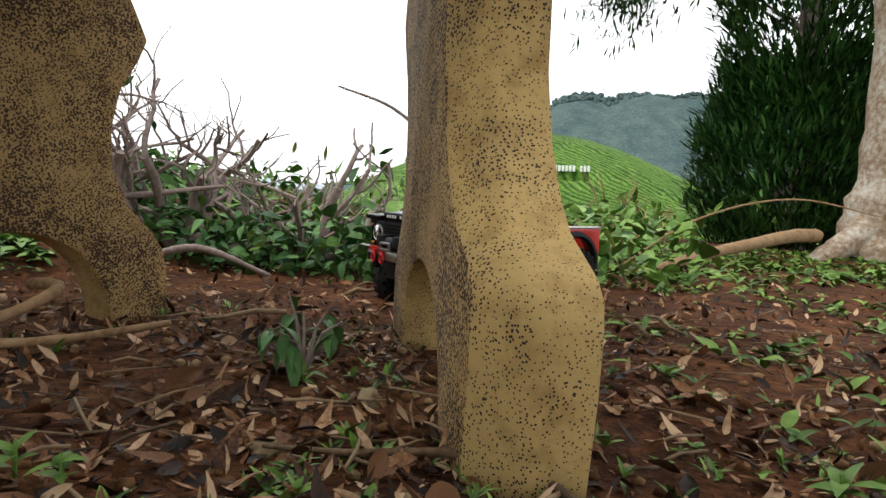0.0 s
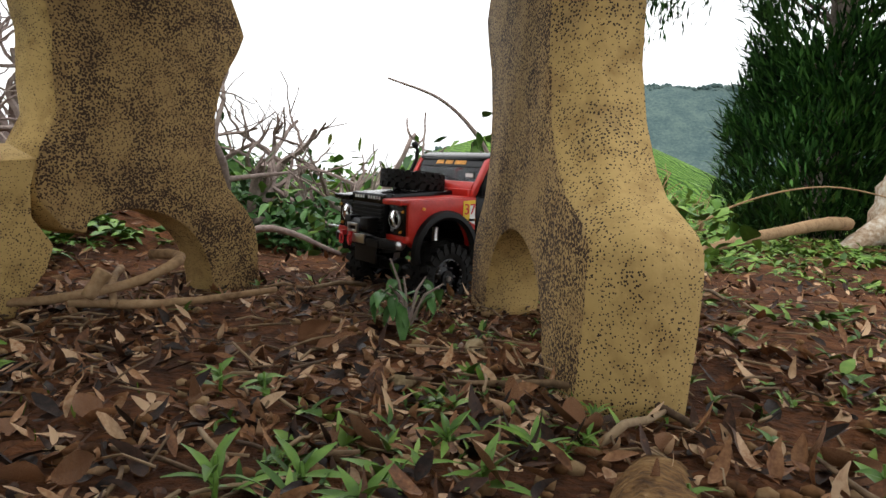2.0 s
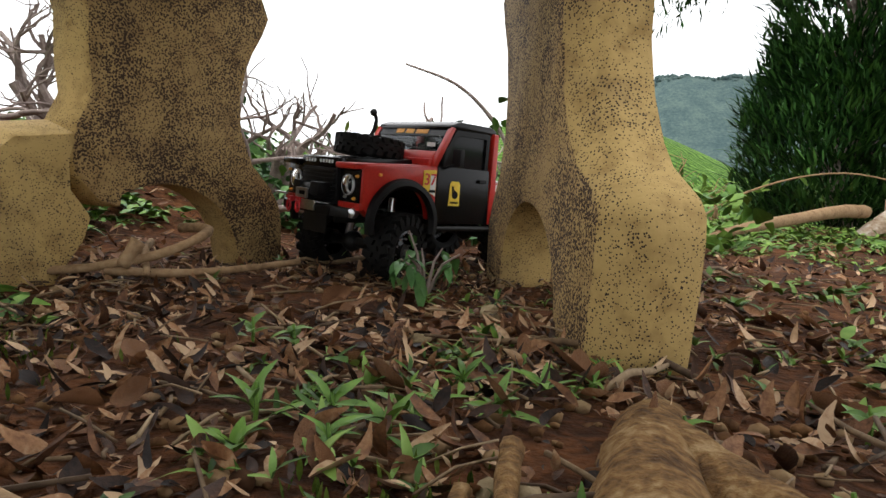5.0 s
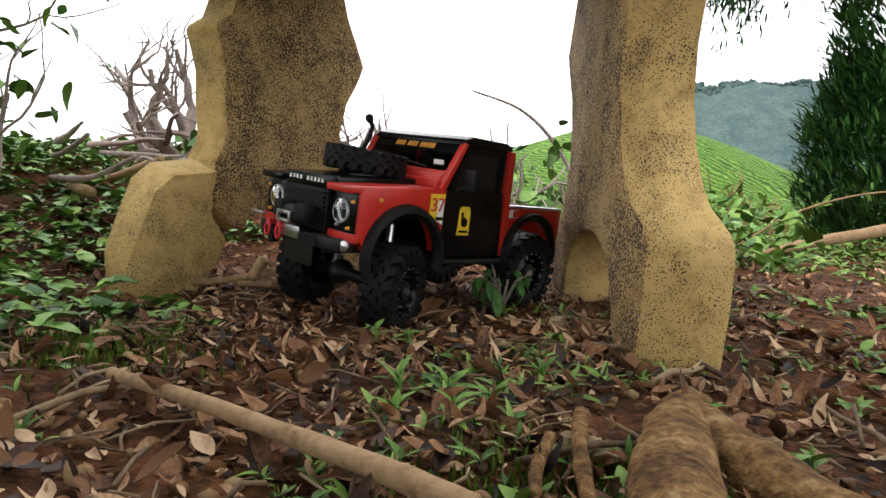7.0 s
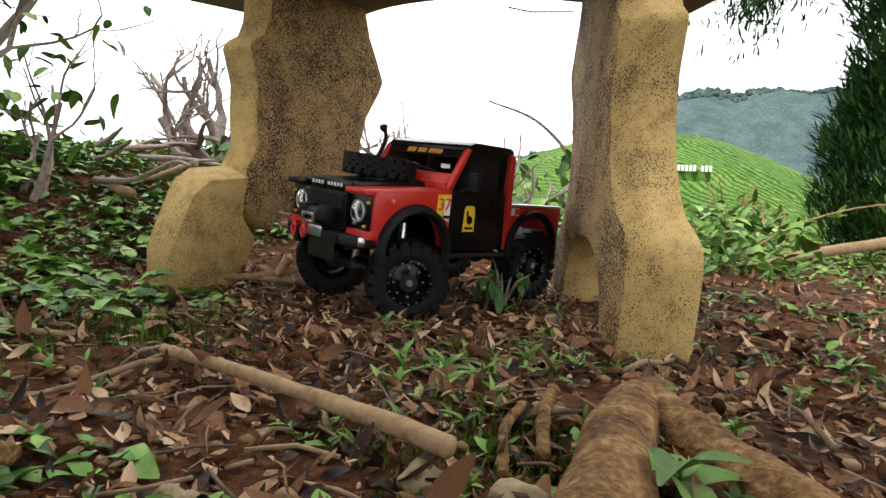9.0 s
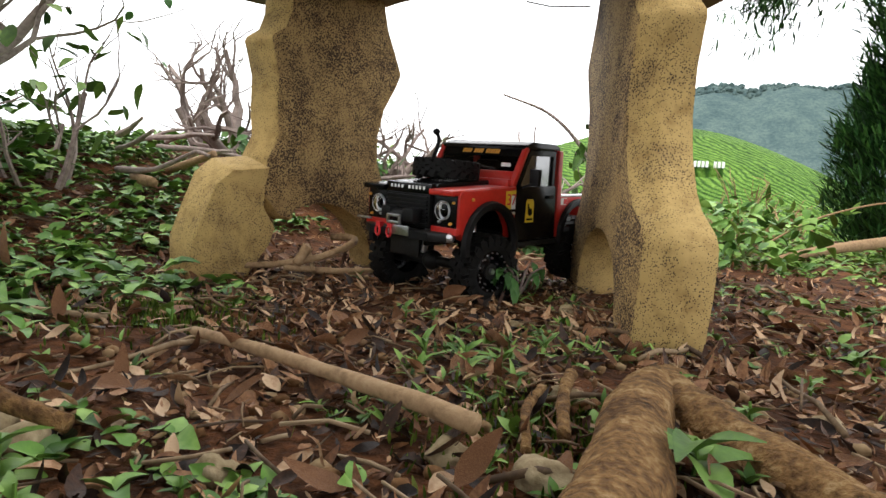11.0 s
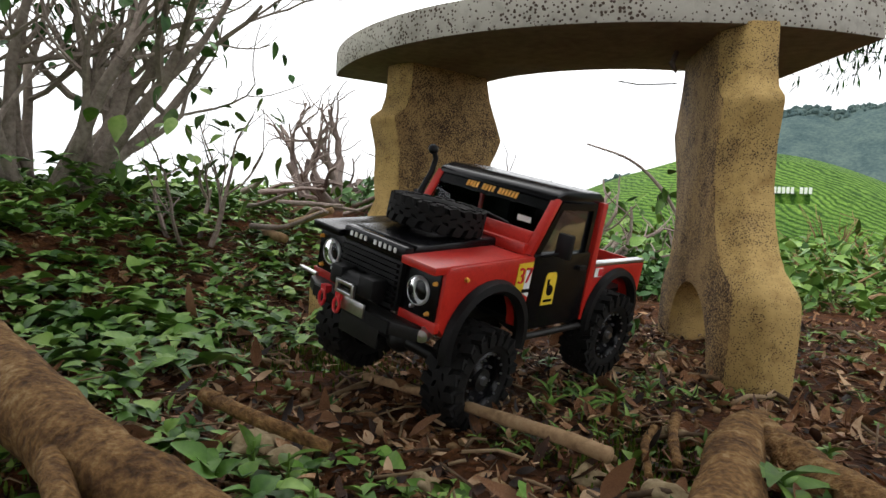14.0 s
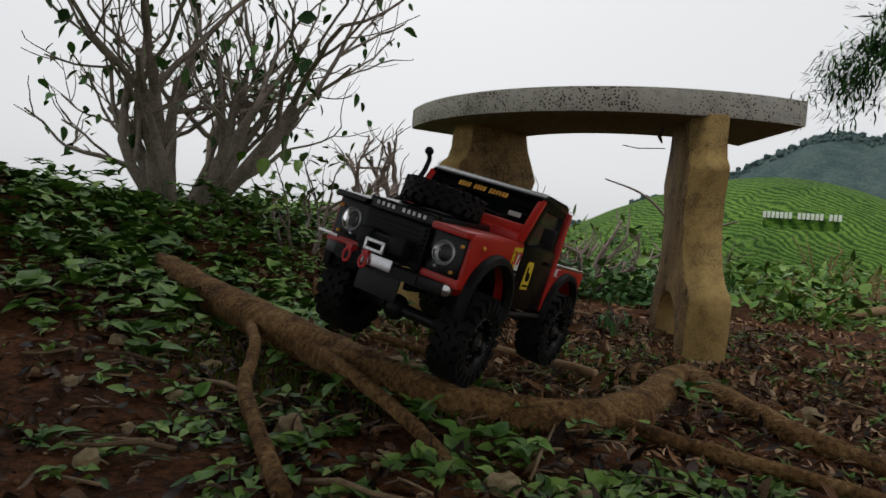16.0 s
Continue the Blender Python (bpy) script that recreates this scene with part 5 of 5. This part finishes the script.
def trees():
    rng = random.Random(3)
    t = thing("pale_tree", "tree with pale lichen-covered bark beside the cypress", "tree", "", pose(1.5, 3.45, 0.0))
    m = Mesh()
    limb("", [(-0.02, -0.04, -0.1), (0, 0, 0.06), (0.05, 0.0, 0.3), (0.07, 0.0, 0.8), (0.02, 0.02, 1.6), (0.1, 0, 2.6)], 0.19, 0.13, M_PALEBARK, "", "", n=18, bumpy=0.03, seed=2, m=m)
    for a in (215, 300):
        d = Vector((math.cos(radians(a)), math.sin(radians(a)), 0))
        limb("", [(0, 0, 0.16), d * 0.2 + Vector((0, 0, 0.06)), d * 0.42 + Vector((0, 0, -0.03))], 0.08, 0.03, M_PALEBARK, "", "", n=12, seed=a, m=m)
    part("trunk", m, M_PALEBARK, t, "pale blotched trunk", smooth=True)
    crown = Mesh()
    for _ in range(2600):
        q = Vector((rng.gauss(0.1, 0.7), rng.gauss(0.1, 0.7), rng.gauss(3.3, 0.55)))
        add_leaf(crown, LEAF, LEAF_F, rng.uniform(0.07, 0.13), Matrix.Translation(q) @ pose(0, 0, 0, rng.gauss(0, 40), rng.uniform(-20, 70), rng.uniform(0, 360)), rng)
    tagged(part("crown", crown, M_DARKGREEN, t, smooth=True), kind="stuff")
    c = thing("cypress", "dense dark green cypress with bare inner twigs", "tree", "", pose(1.41, 4.3, -0.05))
    m = Mesh()
    limb("", [(0, 0, -0.1), (0.02, 0, 1.0), (0, 0.05, 2.2), (0, 0, 3.4)], 0.09, 0.02, M_SHRUBBARK, "", "", n=10, m=m)
    part("trunk", m, M_SHRUBBARK, c, smooth=True)
    m = Mesh()
    for _ in range(60):
        a, z = rng.uniform(0, 6.3), rng.uniform(0.05, 1.6)
        d = Vector((math.cos(a), math.sin(a), rng.uniform(0.3, 1.2))).normalized()
        p = Vector((0, 0, z))
        m.tube([p, p + d * 0.25, p + d * rng.uniform(0.35, 0.6)], [0.012, 0.008, 0.004], 5)
    part("branch_tangle", m, M_TWIG, c, "bare pale inner twigs")
    f = Mesh()
    for _ in range(3400):
        z = rng.uniform(0.02, 1.0) if rng.random() < 0.4 else rng.uniform(0.5, 3.4)
        a = rng.uniform(0, 6.3)
        r = 0.52 * (1 - 0.16 * z) * (0.72 + 0.35 * noise.noise((math.cos(a) * 1.5, math.sin(a) * 1.5, z * 1.8)) + 0.30 * rng.random()) * (0.75 + 0.25 * step(z / 0.5))
        q = Vector((r * math.cos(a), r * math.sin(a), z))
        out = Vector((math.cos(a), math.sin(a), rng.uniform(0.5, 1.6))).normalized()
        for _k in range(13):
            e = (out + Vector((rng.gauss(0, 0.4), rng.gauss(0, 0.4), rng.gauss(0, 0.4)))).normalized()
            mm = Matrix.Translation(q + Vector((rng.gauss(0, 0.03), rng.gauss(0, 0.03), rng.gauss(0, 0.03)))) @ e.to_track_quat("X", "Z").to_matrix().to_4x4()
            add_leaf(f, SPRAY, SPRAY_F, rng.uniform(0.04, 0.11), mm, rng)
    for _ in range(700):
        u = rng.random()
        q = Vector((-0.3 - 0.75 * u + rng.gauss(0, 0.06), -0.3 + rng.gauss(0, 0.12), 1.75 - 0.45 * u * u + rng.gauss(0, 0.10) - 0.12 * rng.random()))
        for _k in range(8):
            e = Vector((rng.gauss(-0.4, 0.5), rng.gauss(0, 0.5), rng.gauss(-0.5, 0.5))).normalized()
            mm = Matrix.Translation(q + Vector((rng.gauss(0, 0.025), rng.gauss(0, 0.025), rng.gauss(0, 0.025)))) @ e.to_track_quat("X", "Z").to_matrix().to_4x4()
            add_leaf(f, SPRAY, SPRAY_F, rng.uniform(0.03, 0.08), mm, rng)
    tagged(part("foliage", f, M_CONIFER, c, "feathery dark green foliage", smooth=False), kind="stuff")


def unseen_shade_tree():
    """An unseen tree, suggested by the surface roots, added behind to shade the foreground."""
    rng = random.Random(77)
    t = thing("unseen_shade_tree", "broad leafy tree, unseen, added behind to shade the foreground", "tree", "", pose(-0.2, -2.1, -0.05))
    m = Mesh()
    limb("", [(0, 0, -0.1), (0.03, 0.02, 0.6), (0, 0.05, 1.4), (0.05, 0.1, 2.2)], 0.2, 0.1, M_SHRUBBARK, "", "", n=12, m=m)
    part("trunk", m, M_SHRUBBARK, t, smooth=True)
    tips = []
    m = Mesh()
    for k in range(9):
        a = 2 * math.pi * k / 9
        branches(m, Vector((0, 0.05, 1.5)), Vector((math.cos(a), math.sin(a), 0.5)).normalized(), 1.1, 0.05, 2, rng, tips)
    part("limbs", m, M_SHRUBBARK, t, smooth=True)
    f = Mesh()
    for _ in range(5200):
        q = Vector((rng.gauss(0.1, 1.1), rng.gauss(0.55, 0.8), 2.1 + rng.gauss(0, 0.3)))
        if q.y > 2.3 and q.z < 2.2:
            continue
        add_leaf(f, LEAF, LEAF_F, rng.uniform(0.12, 0.22), Matrix.Translation(q) @ pose(0, 0, 0, rng.gauss(0, 30), rng.uniform(-20, 50), rng.uniform(0, 360)), rng)
    # A second, lower leaf layer, added only to dim the nearest ground.
    for _ in range(3600):
        q = Vector((rng.gauss(0.15, 0.75), rng.gauss(1.45, 0.4), 1.4 + rng.gauss(0, 0.12)))
        add_leaf(f, LEAF, LEAF_F, rng.uniform(0.12, 0.2), Matrix.Translation(q) @ pose(0, 0, 0, rng.gauss(0, 30), rng.uniform(-20, 50), rng.uniform(0, 360)), rng)
    tagged(part("crown", f, M_DARKGREEN, t, smooth=True), kind="stuff")


def hillside_sign():
    """White letters on the tea hill, a trade name, kept as plain blocks."""
    x0, y0, z0 = 1.2, 58.5, 3.1
    ob = thing("hillside_sign", "row of white letter blocks standing on the tea hill", "sign", "", pose(x0, y0, z0))
    for i in range(18):
        if i in (7, 14):
            continue
        part("letter_block", box((-5.4 + 0.31 * i, 0, 0.0), (0.22, 0.1, 0.5)), M_SIGN, ob)
    part("footing", box((-2.8, 0.2, -0.6), (5.4, 0.1, 0.9)), M_TEA, ob, "dark base behind the letters")


scatter_litter()
stones()
roots()
ground_cover()
weed_plants()
shrubs()
trees()
unseen_shade_tree()
hillside_sign()


def motions():
    """The truck crawls out under the bench, backs off, and climbs over the root; its wheels roll and steer."""
    walk(TRUCK, TRUCK_ROWS)
    times = [r[0] for r in TRUCK_ROWS]
    spots = [r[1].translation for r in TRUCK_ROWS]
    heads = [r[1].to_3x3() @ Vector((1, 0, 0)) for r in TRUCK_ROWS]
    rolled = [0.0]
    for a, b, h in zip(spots, spots[1:], heads):
        rolled.append(rolled[-1] + (b - a).dot(h) / TYRE_R)
    for wheel, at, front in WHEELS:
        rows = []
        for k in range(161):
            t = k / 10
            turn = float(np.interp(t, times, rolled))
            steer = float(np.interp(t, [s[0] for s in STEER], [s[1] for s in STEER])) if front else 0.0
            rows.append((t, pose(*at) @ pose(0, 0, 0, 0, 0, steer) @ pose(0, 0, 0, 0, math.degrees(turn), 0)))
        walk(wheel, rows)


motions()
